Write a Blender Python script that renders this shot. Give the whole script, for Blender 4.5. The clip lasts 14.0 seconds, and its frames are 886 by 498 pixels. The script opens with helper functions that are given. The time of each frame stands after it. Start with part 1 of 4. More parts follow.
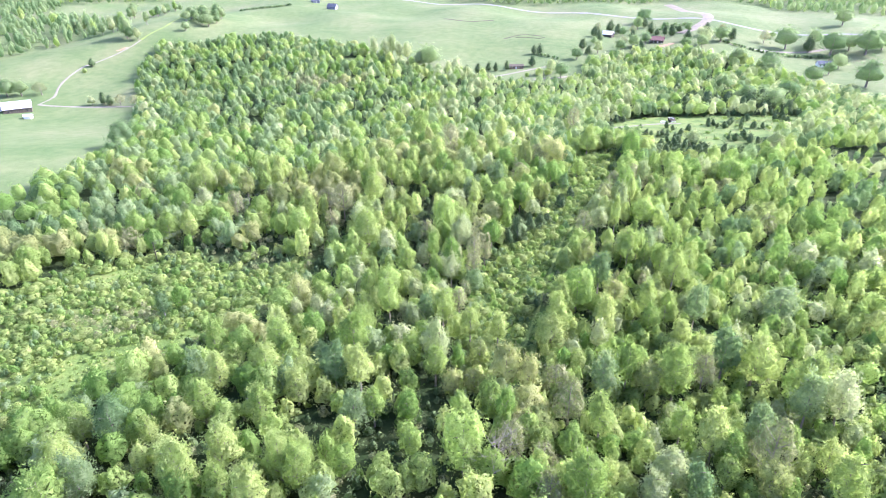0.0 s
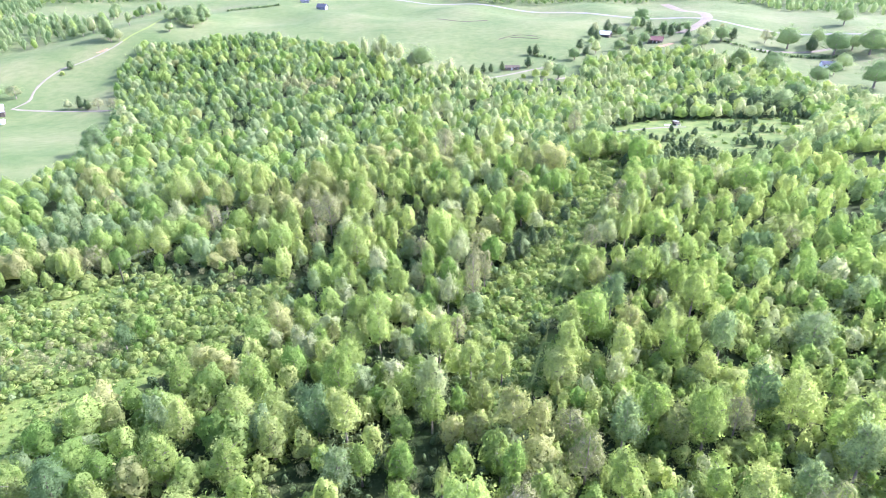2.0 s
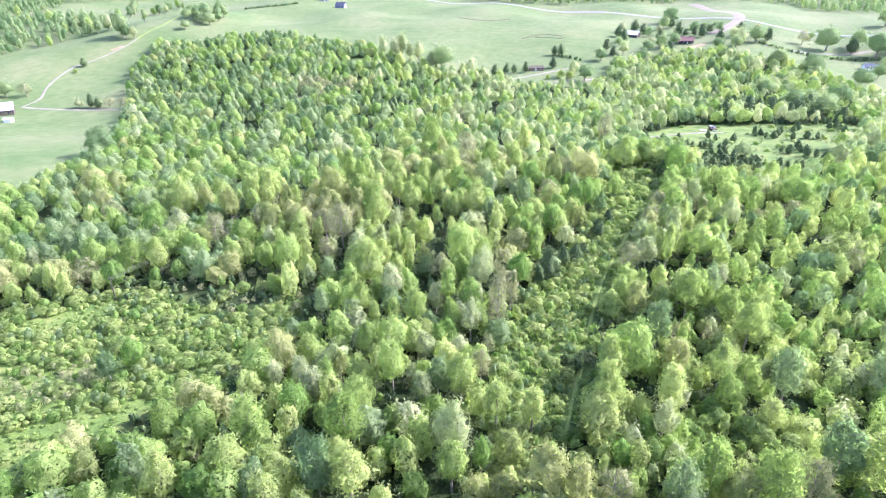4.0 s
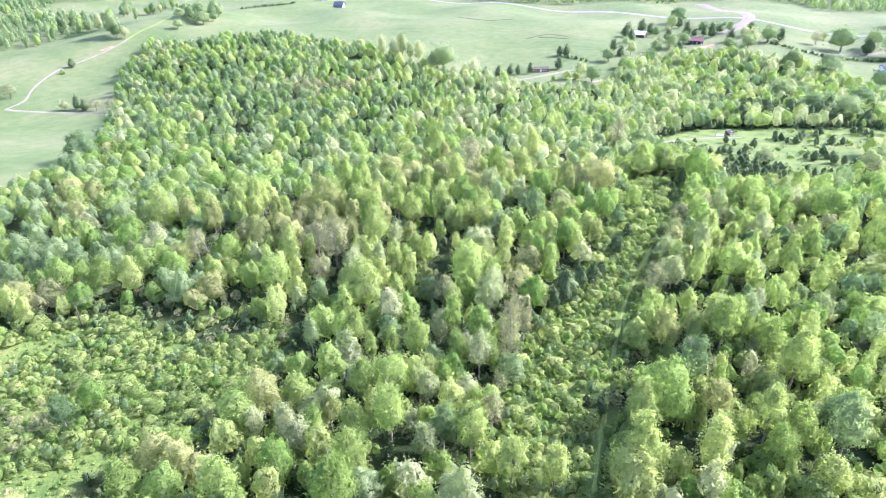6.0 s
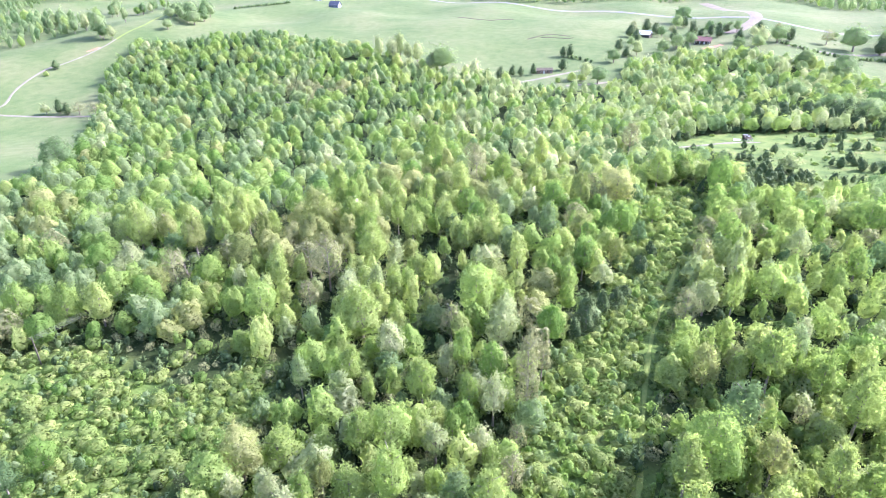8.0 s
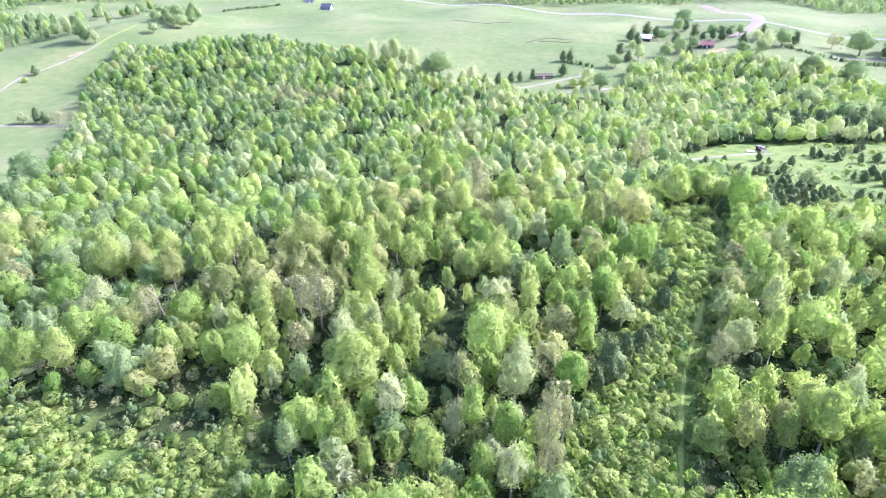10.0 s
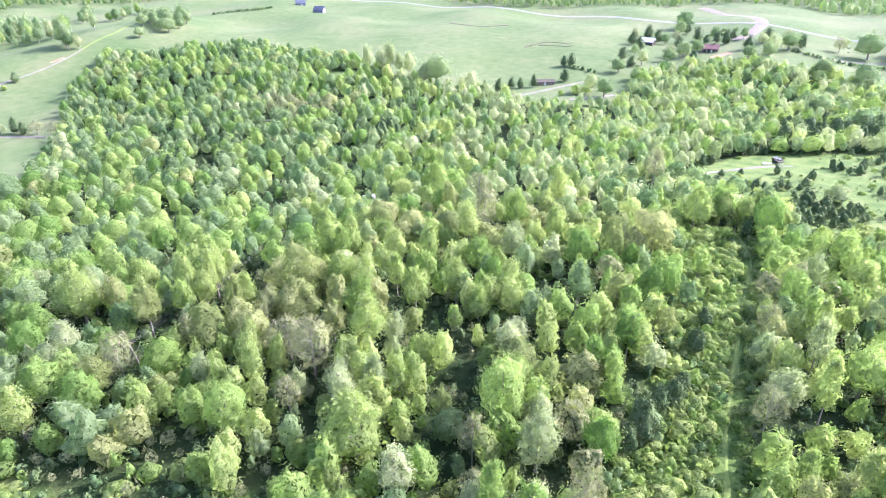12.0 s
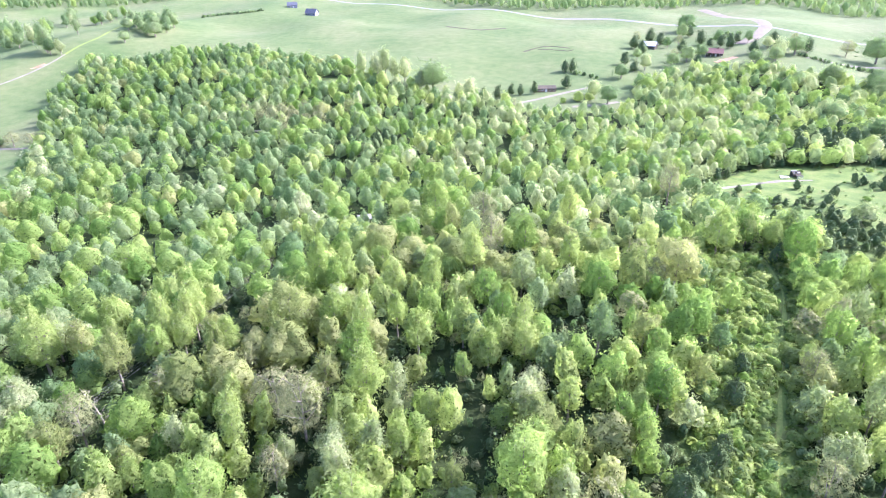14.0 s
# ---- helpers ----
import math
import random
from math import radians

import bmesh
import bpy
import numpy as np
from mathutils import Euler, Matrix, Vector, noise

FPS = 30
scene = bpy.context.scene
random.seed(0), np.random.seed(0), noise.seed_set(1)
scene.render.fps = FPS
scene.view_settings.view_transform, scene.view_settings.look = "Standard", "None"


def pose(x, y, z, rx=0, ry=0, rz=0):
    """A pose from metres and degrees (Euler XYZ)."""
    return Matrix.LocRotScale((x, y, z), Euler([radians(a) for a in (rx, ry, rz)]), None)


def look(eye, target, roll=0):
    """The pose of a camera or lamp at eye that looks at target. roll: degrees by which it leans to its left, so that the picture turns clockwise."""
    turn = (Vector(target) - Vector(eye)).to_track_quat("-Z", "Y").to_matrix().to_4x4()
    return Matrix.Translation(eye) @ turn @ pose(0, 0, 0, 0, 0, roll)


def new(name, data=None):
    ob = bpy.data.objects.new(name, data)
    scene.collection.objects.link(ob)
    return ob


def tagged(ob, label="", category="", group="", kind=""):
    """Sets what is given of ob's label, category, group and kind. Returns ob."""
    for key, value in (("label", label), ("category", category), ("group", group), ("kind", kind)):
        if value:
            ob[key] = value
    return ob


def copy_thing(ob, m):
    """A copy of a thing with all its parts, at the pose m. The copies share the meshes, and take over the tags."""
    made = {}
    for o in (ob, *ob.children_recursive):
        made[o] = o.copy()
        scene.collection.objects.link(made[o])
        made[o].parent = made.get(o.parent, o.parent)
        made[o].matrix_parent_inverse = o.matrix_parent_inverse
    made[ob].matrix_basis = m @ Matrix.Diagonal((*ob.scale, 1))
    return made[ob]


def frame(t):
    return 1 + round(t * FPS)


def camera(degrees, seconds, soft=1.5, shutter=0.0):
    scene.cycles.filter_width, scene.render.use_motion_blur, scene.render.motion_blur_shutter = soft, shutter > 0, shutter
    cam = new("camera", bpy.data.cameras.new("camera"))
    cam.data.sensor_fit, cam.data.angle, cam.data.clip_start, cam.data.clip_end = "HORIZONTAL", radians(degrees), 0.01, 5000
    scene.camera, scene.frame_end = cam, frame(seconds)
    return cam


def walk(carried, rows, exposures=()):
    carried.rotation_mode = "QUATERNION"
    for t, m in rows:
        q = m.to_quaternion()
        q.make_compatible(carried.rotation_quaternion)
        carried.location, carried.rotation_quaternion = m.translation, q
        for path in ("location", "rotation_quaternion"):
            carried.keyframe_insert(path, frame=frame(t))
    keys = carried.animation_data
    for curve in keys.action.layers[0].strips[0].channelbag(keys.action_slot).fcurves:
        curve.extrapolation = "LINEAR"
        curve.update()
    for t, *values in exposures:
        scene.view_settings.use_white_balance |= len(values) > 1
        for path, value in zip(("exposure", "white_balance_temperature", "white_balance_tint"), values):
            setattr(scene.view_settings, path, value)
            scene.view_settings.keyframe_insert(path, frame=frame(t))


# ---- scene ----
cam = camera(72.1, 14.0, soft=0.35)
METRES, EYE, TILT, LEAN, TURN = 127.2, 92.0, 0.0, 0.0, 0.0
ROWS = [
    (0.0, 0.0, 0.0, 0.0, -0.28, -26.91, 0.55),
    (0.5, -0.0012, 0.0372, -0.0063, -0.45, -26.89, 0.55),
    (1.0, -0.0022, 0.0742, -0.0124, -0.64, -26.87, 0.57),
    (1.5, -0.0035, 0.1086, -0.0181, -0.83, -26.84, 0.57),
    (2.0, -0.0048, 0.1451, -0.0245, -0.99, -26.82, 0.58),
    (2.5, -0.0065, 0.1814, -0.0325, -1.2, -26.8, 0.58),
    (2.7, -0.0076, 0.1958, -0.0357, -1.15, -26.79, 0.57),
    (2.85, -0.0085, 0.2067, -0.0381, -0.82, -26.78, 0.55),
    (3.0, -0.0094, 0.2175, -0.0404, -0.35, -26.77, 0.53),
    (3.2, -0.0104, 0.2317, -0.0433, 0.15, -26.76, 0.52),
    (3.6, -0.0125, 0.2600, -0.0490, 0.62, -26.75, 0.51),
    (4.2, -0.0156, 0.3026, -0.0573, 0.78, -26.73, 0.50),
    (5.5, -0.0228, 0.3952, -0.0742, 0.75, -26.68, 0.48),
    (6.0, -0.0262, 0.4304, -0.0803, 0.75, -26.64, 0.47),
    (6.5, -0.0307, 0.4657, -0.0864, 0.72, -26.61, 0.48),
    (7.0, -0.035, 0.5009, -0.0924, 0.65, -26.59, 0.48),
    (7.5, -0.0396, 0.5363, -0.0977, 0.56, -26.58, 0.5),
    (8.0, -0.0446, 0.5718, -0.1028, 0.43, -26.57, 0.5),
    (10.5, -0.0708, 0.7449, -0.1034, -0.4, -26.47, 0.46),
    (11.0, -0.0764, 0.7789, -0.1021, -0.55, -26.46, 0.48),
    (11.5, -0.0811, 0.813, -0.1013, -0.71, -26.44, 0.47),
    (12.0, -0.0865, 0.847, -0.1, -0.86, -26.43, 0.48),
    (12.5, -0.0903, 0.8811, -0.0989, -0.94, -26.42, 0.52),
    (13.0, -0.095, 0.9153, -0.098, -1.1, -26.42, 0.51),
    (13.5, -0.099, 0.9497, -0.0966, -1.28, -26.42, 0.5),
    (14.0, -0.1033, 0.984, -0.0953, -1.48, -26.4, 0.51),
]
walk(cam, [(t, pose(0, 0, EYE, TILT, LEAN, TURN) @ pose(METRES * x, METRES * y, METRES * z, 90 + pitch, roll, yaw)) for t, x, y, z, yaw, pitch, roll in ROWS],
     exposures=[(0.0, 2.60, 5600, 31)])


# ---- light ----
SUN_AZIMUTH, SUN_HEIGHT = 77.0, 36.0          # degrees clockwise from +y, degrees above the horizon
world = bpy.data.worlds.new("sky")
scene.world = world
world.use_nodes = True
sky = world.node_tree.nodes.new("ShaderNodeTexSky")
sky.sky_type, sky.sun_disc = "NISHITA", False
sky.sun_elevation, sky.sun_rotation = radians(SUN_HEIGHT), radians(SUN_AZIMUTH)
sky.air_density, sky.dust_density, sky.ozone_density = 1.0, 3.0, 1.5
background = world.node_tree.nodes["Background"]
background.inputs["Strength"].default_value = 0.15
world.node_tree.links.new(sky.outputs[0], background.inputs["Color"])
sun_data = bpy.data.lights.new("sun", "SUN")
sun_data.energy, sun_data.angle, sun_data.color = 2.9, radians(0.6), (1.0, 0.97, 0.93)
sun = new("sun", sun_data)
_a, _e = radians(SUN_AZIMUTH), radians(SUN_HEIGHT)
sun.matrix_world = look((300 * math.sin(_a) * math.cos(_e), 300 * math.cos(_a) * math.cos(_e), 300 * math.sin(_e)), (0, 0, 0))


# ---- materials ----
def blank(name):
    mat = bpy.data.materials.new(name)
    mat.use_nodes = True
    return mat, mat.node_tree.nodes, mat.node_tree.links, mat.node_tree.nodes["Principled BSDF"]


def ramp(nodes, links, source, stops):
    node = nodes.new("ShaderNodeValToRGB")
    while len(node.color_ramp.elements) < len(stops):
        node.color_ramp.elements.new(0.5)
    for element, (at, colour) in zip(node.color_ramp.elements, stops):
        element.position, element.color = at, (*colour, 1)
    links.new(source, node.inputs[0])
    return node.outputs[0]


def grain(nodes, links, scale, detail=3, kind="Object"):
    where = nodes.new("ShaderNodeTexCoord")
    tex = nodes.new("ShaderNodeTexNoise")
    tex.inputs["Scale"].default_value, tex.inputs["Detail"].default_value = scale, detail
    if kind == "World":
        geo = nodes.new("ShaderNodeNewGeometry")
        links.new(geo.outputs["Position"], tex.inputs["Vector"])
    else:
        links.new(where.outputs[kind], tex.inputs["Vector"])
    return tex.outputs["Fac"]


def mixed(nodes, links, a, b, factor, how="MIX"):
    node = nodes.new("ShaderNodeMix")
    node.data_type, node.blend_type = "RGBA", how
    for value, socket in ((factor, node.inputs[0]), (a, node.inputs[6]), (b, node.inputs[7])):
        if isinstance(value, (int, float)):
            socket.default_value = value
        elif isinstance(value, tuple):
            socket.default_value = (*value, 1)
        else:
            links.new(value, socket)
    return node.outputs[2]


def leaf_material(name, low, high, thin=0.66, rough=0.6, size=3.8, lively=0.4):
    """Foliage: small leaf cells, each with its own tilt and shade and gaps between; the hue drifts from tree to tree (low to high) and from twig to twig."""
    mat, nodes, links, shader = blank(name)

    def math_node(how, a, b, c=0.0):
        node = nodes.new("ShaderNodeMath")
        node.operation = how
        for value, socket in ((a, node.inputs[0]), (b, node.inputs[1]), (c, node.inputs[2])):
            if isinstance(value, (int, float)):
                socket.default_value = value
            else:
                links.new(value, socket)
        return node.outputs[0]

    info = nodes.new("ShaderNodeObjectInfo")
    tint = nodes.new("ShaderNodeAttribute")
    tint.attribute_name = "tint"
    geo = nodes.new("ShaderNodeNewGeometry")
    cells = nodes.new("ShaderNodeTexVoronoi")
    cells.inputs["Scale"].default_value = size
    links.new(geo.outputs["Position"], cells.inputs["Vector"])
    chance = nodes.new("ShaderNodeSeparateColor")
    links.new(cells.outputs["Color"], chance.inputs[0])
    part_of = math_node("FRACT", math_node("ADD", info.outputs["Random"], tint.outputs["Fac"]), 0.0)
    colour = ramp(nodes, links, part_of, [(0.0, low), (1.0, high)])
    leafy = ramp(nodes, links, chance.outputs[0], [(0.0, (0.85, 0.87, 0.84)), (1.0, (1.11, 1.10, 1.11))])
    twig = ramp(nodes, links, grain(nodes, links, 0.9, 4, "World"), [(0.32, (0.82, 0.85, 0.8)), (0.68, (1.16, 1.13, 1.1))])
    colour = mixed(nodes, links, colour, leafy, 1.0, "MULTIPLY")
    colour = mixed(nodes, links, colour, twig, 1.0, "MULTIPLY")
    links.new(colour, shader.inputs["Base Color"])
    shader.inputs["Roughness"].default_value = rough
    shader.inputs["Specular IOR Level"].default_value = 0.05
    tilt = nodes.new("ShaderNodeVectorMath")
    tilt.operation = "MULTIPLY_ADD"
    links.new(cells.outputs["Color"], tilt.inputs[0])
    tilt.inputs[1].default_value, tilt.inputs[2].default_value = (lively,) * 3, (-lively / 2,) * 3
    turned = nodes.new("ShaderNodeVectorMath")
    links.new(geo.outputs["Normal"], turned.inputs[0])
    links.new(tilt.outputs[0], turned.inputs[1])
    unit = nodes.new("ShaderNodeVectorMath")
    unit.operation = "NORMALIZE"
    links.new(turned.outputs[0], unit.inputs[0])
    links.new(unit.outputs[0], shader.inputs["Normal"])
    glow = nodes.new("ShaderNodeBsdfTranslucent")
    links.new(mixed(nodes, links, colour, (1.05, 1.12, 0.8), 1.0, "MULTIPLY"), glow.inputs["Color"])
    links.new(unit.outputs[0], glow.inputs["Normal"])
    both = nodes.new("ShaderNodeMixShader")
    both.inputs[0].default_value = thin
    links.new(shader.outputs[0], both.inputs[1])
    links.new(glow.outputs[0], both.inputs[2])
    solid = nodes.new("ShaderNodeAttribute")
    solid.attribute_name = "solid"
    edge = math_node("MAXIMUM", math_node("SUBTRACT", cells.outputs["Distance"], 0.45), 0.0)
    there = math_node("ADD", math_node("MULTIPLY_ADD", edge, -2.0, chance.outputs[1]), solid.outputs["Fac"])
    clump = math_node("MULTIPLY_ADD", grain(nodes, links, 1.25, 2, "World"), 2.9, -1.45)
    gaps = math_node("GREATER_THAN", math_node("ADD", there, clump), 0.40)
    cut = nodes.new("ShaderNodeMixShader")
    links.new(gaps, cut.inputs[0])
    links.new(nodes.new("ShaderNodeBsdfTransparent").outputs[0], cut.inputs[1])
    links.new(both.outputs[0], cut.inputs[2])
    links.new(cut.outputs[0], nodes["Material Output"].inputs["Surface"])
    return mat


def plain_material(name, low, high, scale=1.0, rough=0.8, metal=0.0, bump=0.0):
    """A weathered surface between two colours, with fine relief."""
    mat, nodes, links, shader = blank(name)
    fine, broad = grain(nodes, links, scale * 6, 4), grain(nodes, links, scale, 2)
    colour = ramp(nodes, links, broad, [(0.3, low), (0.7, high)])
    speck = ramp(nodes, links, fine, [(0.3, (0.8, 0.8, 0.8)), (0.7, (1.15, 1.15, 1.15))])
    links.new(mixed(nodes, links, colour, speck, 1.0, "MULTIPLY"), shader.inputs["Base Color"])
    shader.inputs["Roughness"].default_value, shader.inputs["Metallic"].default_value = rough, metal
    shader.inputs["Specular IOR Level"].default_value = 0.1 if rough > 0.88 else 0.5
    if bump:
        relief = nodes.new("ShaderNodeBump")
        relief.inputs["Strength"].default_value = bump
        links.new(fine, relief.inputs["Height"])
        links.new(relief.outputs[0], shader.inputs["Normal"])
    return mat


LEAVES = {
    "poplar": leaf_material("poplar_leaves", (0.182, 0.260, 0.077), (0.334, 0.387, 0.152)),
    "maple": leaf_material("maple_leaves", (0.137, 0.228, 0.061), (0.274, 0.355, 0.120)),
    "oak": leaf_material("oak_leaves", (0.178, 0.221, 0.080), (0.322, 0.333, 0.154)),
    "locust": leaf_material("locust_leaves", (0.114, 0.182, 0.086), (0.234, 0.297, 0.154)),
    "pale": leaf_material("silvery_leaves", (0.219, 0.271, 0.133), (0.364, 0.395, 0.235)),
    "budding": leaf_material("budding_twigs", (0.169, 0.186, 0.092), (0.219, 0.227, 0.118), 0.4, 0.6, 8.0, 0.5),
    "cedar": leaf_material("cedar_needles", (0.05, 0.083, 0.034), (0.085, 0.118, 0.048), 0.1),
    "brush": leaf_material("brush_leaves", (0.131, 0.206, 0.058), (0.293, 0.347, 0.128)),
}
BARK = plain_material("bark", (0.13, 0.11, 0.09), (0.24, 0.21, 0.18), 2.0, 0.9, 0, 0.5)
DEADWOOD = plain_material("dead_wood", (0.17, 0.15, 0.12), (0.28, 0.25, 0.21), 1.0, 0.9, 0, 0.3)


def ground_material():
    mat, nodes, links, shader = blank("ground")
    cover = nodes.new("ShaderNodeAttribute")
    cover.attribute_name = "cover"
    broad = grain(nodes, links, 0.018, 4, "World")
    middle = grain(nodes, links, 0.16, 5, "World")
    fine = grain(nodes, links, 1.6, 4, "World")
    grass = ramp(nodes, links, broad, [(0.3, (0.066, 0.100, 0.036)), (0.5, (0.088, 0.115, 0.047)), (0.68, (0.110, 0.125, 0.059))])
    patch = ramp(nodes, links, middle, [(0.3, (0.82, 0.9, 0.8)), (0.7, (1.12, 1.06, 1.1))])
    grass = mixed(nodes, links, grass, patch, 1.0, "MULTIPLY")
    # wood floor, darkened to carry the shade in gaps between the trees
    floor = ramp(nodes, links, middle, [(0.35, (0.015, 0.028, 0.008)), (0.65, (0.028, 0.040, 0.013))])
    brush = ramp(nodes, links, middle, [(0.32, (0.055, 0.095, 0.022)), (0.52, (0.095, 0.14, 0.032)), (0.7, (0.135, 0.152, 0.047))])
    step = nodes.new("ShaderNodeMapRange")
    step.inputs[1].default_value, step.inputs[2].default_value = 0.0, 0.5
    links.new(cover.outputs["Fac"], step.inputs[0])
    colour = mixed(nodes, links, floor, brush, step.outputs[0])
    step = nodes.new("ShaderNodeMapRange")
    step.inputs[1].default_value, step.inputs[2].default_value = 0.5, 1.0
    links.new(cover.outputs["Fac"], step.inputs[0])
    colour = mixed(nodes, links, colour, grass, step.outputs[0])
    speck = ramp(nodes, links, fine, [(0.3, (0.85, 0.85, 0.85)), (0.7, (1.12, 1.12, 1.12))])
    links.new(mixed(nodes, links, colour, speck, 1.0, "MULTIPLY"), shader.inputs["Base Color"])
    shader.inputs["Roughness"].default_value = 0.95
    shader.inputs["Specular IOR Level"].default_value = 0.1
    relief = nodes.new("ShaderNodeBump")
    relief.inputs["Strength"].default_value, relief.inputs["Distance"].default_value = 0.6, 0.5
    links.new(fine, relief.inputs["Height"])
    links.new(relief.outputs[0], shader.inputs["Normal"])
    return mat


# ---- the land ----
def ease(a, b, v):
    u = np.clip((v - a) / (b - a), 0, 1)
    return u * u * (3 - 2 * u)


# swells and dips of the near wood, on a grid 52 metres wide from (-130, 75)
DIPS = np.array([[0.6, 0.5, -1.2, -1.1, -1.1, -0.4], [0.4, 0.9, 0.7, -0.4, -2.8, -1.7], [-1.9, -3.3, -2.6, -0.4, -2.4, -2.4], [-1.0, 1.4, 0.2, 1.0, 0.8, -0.7], [-1.8, -0.4, -0.9, 0.1, 0.5, -0.4], [-1.5, -2.2, -2.8, -1.2, -0.3, -0.3]])


def swells(x, y):
    total = np.zeros(np.broadcast(x, y).shape)
    for j, row in enumerate(DIPS):
        for i, depth in enumerate(row):
            total = total + depth * np.exp(-((x + 130 - 52 * i) ** 2 + (y - 75 - 52 * j) ** 2) / 3528)
    return total


def land(x, y):
    """Height of the ground: a level near wood, a shallow valley, then pasture hills that climb to the horizon."""
    z = -8 * np.exp(-((y - 420) / 110) ** 2) + 13 * ease(480, 720, y)
    z = z - 7 * np.exp(-(((x + 260) / 120) ** 2 + ((y - 430) / 110) ** 2))
    z = z + 5 * np.exp(-(((x + 290) / 110) ** 2 + ((y - 640) / 90) ** 2))
    z = z + 6 * np.exp(-(((x + 130) / 110) ** 2 + ((y - 520) / 80) ** 2))
    z = z + (2.6 * np.sin(x / 47 + y / 160) * np.sin(y / 70 + 1) + 1.7 * np.sin(x / 23 - y / 61)) * ease(450, 560, y)
    z = z + 1.7 * np.sin(x / 27 + 2 * np.sin(y / 62)) * ease(545, 625, y) * (1 - ease(820, 900, y))
    return z + swells(x, y) + np.sin(x / 37 + 1.3) * np.sin(y / 41 + 0.4) + 10 * ease(750, 1100, y) + 14 * ease(1000, 1500, y)


def height(x, y):
    return float(land(np.float64(x), np.float64(y)))


def inside(poly, x, y):
    """Which of the points x, y lie in the polygon."""
    x, y = np.asarray(x, float), np.asarray(y, float)
    odd = np.zeros(x.shape, bool)
    for (ax, ay), (bx, by) in zip(poly, poly[1:] + poly[:1]):
        if ay != by:
            odd ^= ((ay > y) != (by > y)) & (x < (bx - ax) * (y - ay) / (by - ay) + ax)
    return odd


WOODS = [(-200, 20), (-172, 222), (-174, 300), (-180, 347), (-196, 385), (-215, 430), (-240, 490), (-253, 530), (-255, 585), (-215, 575), (-178, 600),
         (-129, 598), (-90, 572), (-55, 532), (-20, 512), (20, 500), (46, 476), (94, 468), (112, 490), (125, 530), (150, 545), (185, 552), (230, 530),
         (262, 490), (275, 445), (285, 400), (330, 350), (330, 20)]
BRUSHLAND = [(-137, 151.8), (-117.5, 175.5), (-95.6, 186), (-76.1, 186.7), (-46.1, 182.1), (-37.6, 169.1), (-47.6, 156.6), (-55.1, 137.3), (-68.4, 119.6), (-78, 107), (-89.7, 95.7), (-139.2, 95.6)]
STRIP = [(69.8, 293.3), (50.2, 245.6), (40.8, 220.6), (28.3, 199.8), (13, 173.1), (6.6, 150.7), (2.3, 128), (0.2, 113.2), (10.6, 115.5), (21.2, 130.7), (33.2, 154.6), (40.5, 177.7), (49.3, 197.2), (58.7, 214.7), (66.9, 232), (78.9, 251.8), (87.8, 276)]
MEADOW = [(82, 343), (105, 360), (133, 372), (181, 372), (222, 370), (214, 350), (182, 318), (150, 283), (118, 270), (104, 280), (98, 320)]
LAWN = [(34, 492), (50, 478), (92, 470), (104, 486), (84, 504), (48, 506)]
GLADE = [(-112, 524), (-100, 514), (-83, 507), (-62, 508), (-52, 520), (-60, 530)]
TRACK = [(19, 122.1), (23.4, 138.2), (28.9, 154.5), (36.7, 178.6), (44.7, 198.1), (54.1, 215.4), (61.8, 230.9), (70.6, 245.4), (77.9, 260), (82.7, 278.9)]
GRASSY = [(-91.8, 108.8), (-95.2, 121.2), (-87.6, 128.7), (-74.9, 132.3), (-64.2, 139.2), (-63.8, 129.3), (-73.4, 121.6), (-79.1, 113.1), (-83.8, 102.8)], [(-116, 165.6), (-95.5, 180.6), (-90.3, 176.4), (-105.6, 160.3)]
TWIGGY = [(-107.1, 139.2), (-101.7, 147), (-85.9, 150.8), (-78.5, 143.2), (-83, 134.3), (-99.6, 130.7)], [(-74.2, 115.3), (-70.6, 123.8), (-58.9, 131.7), (-55.8, 128.5), (-62.5, 119.7), (-69.2, 113.3)]
# dark gaps between the trees, shade put into ground and undergrowth colour: x, y
SHADE_GAPS = [(-19, 78), (70, 81), (-81, 83), (-5, 89), (-50, 89), (-16, 91), (-11, 92), (54, 94), (-74, 96), (-4, 97), (-15, 99), (-27, 99), (-49, 106), (-4, 107), (103, 110), (76, 120), (-64, 127), (1, 128), (-13, 136), (42, 141), (73, 142), (-50, 146), (88, 152), (29, 155), (39, 165), (-37, 170), (52, 173), (-40, 174), (-6, 174), (-12, 174), (-63, 178), (-56, 180), (-71, 182), (-41, 184), (-77, 184), (8, 186), (71, 186), (50, 191), (-61, 192), (-54, 194), (25, 194), (56, 199), (-7, 205), (29, 207), (-35, 211), (13, 212), (-3, 214), (-39, 215)]
SHADE_GAPS += [(-75, 216), (10, 218), (-9, 223), (-46, 226), (-95, 227), (-63, 233), (22, 233), (-10, 234), (-97, 235), (-66, 239), (-106, 240), (-23, 241), (14, 243), (-57, 244), (-74, 244), (-61, 254), (40, 268), (-91, 274), (-128, 296), (-102, 306), (-109, 309), (-70, 322), (-39, 333), (7, 370), (-119, 376), (-121, 384), (-37, 388), (19, 401), (-118, 414), (24, 420)]


def in_shade_gap(x, y):
    """Whether a place lies in one of the dark, shaded gaps."""
    return np.min([np.hypot(x - a, y - b) for a, b in SHADE_GAPS], axis=0) < 4.6


OPEN = (BRUSHLAND, STRIP, MEADOW, LAWN, GLADE)


def under_wires(x, y):
    """Whether a place lies in the narrow cut below the power line."""
    along = ((x + 96) * 38 + (y - 181) * 96) / 103.2
    return (np.abs((x + 96) * 96 - (y - 181) * 38) / 103.2 < 3.5) & (along > 0) & (along < 103)


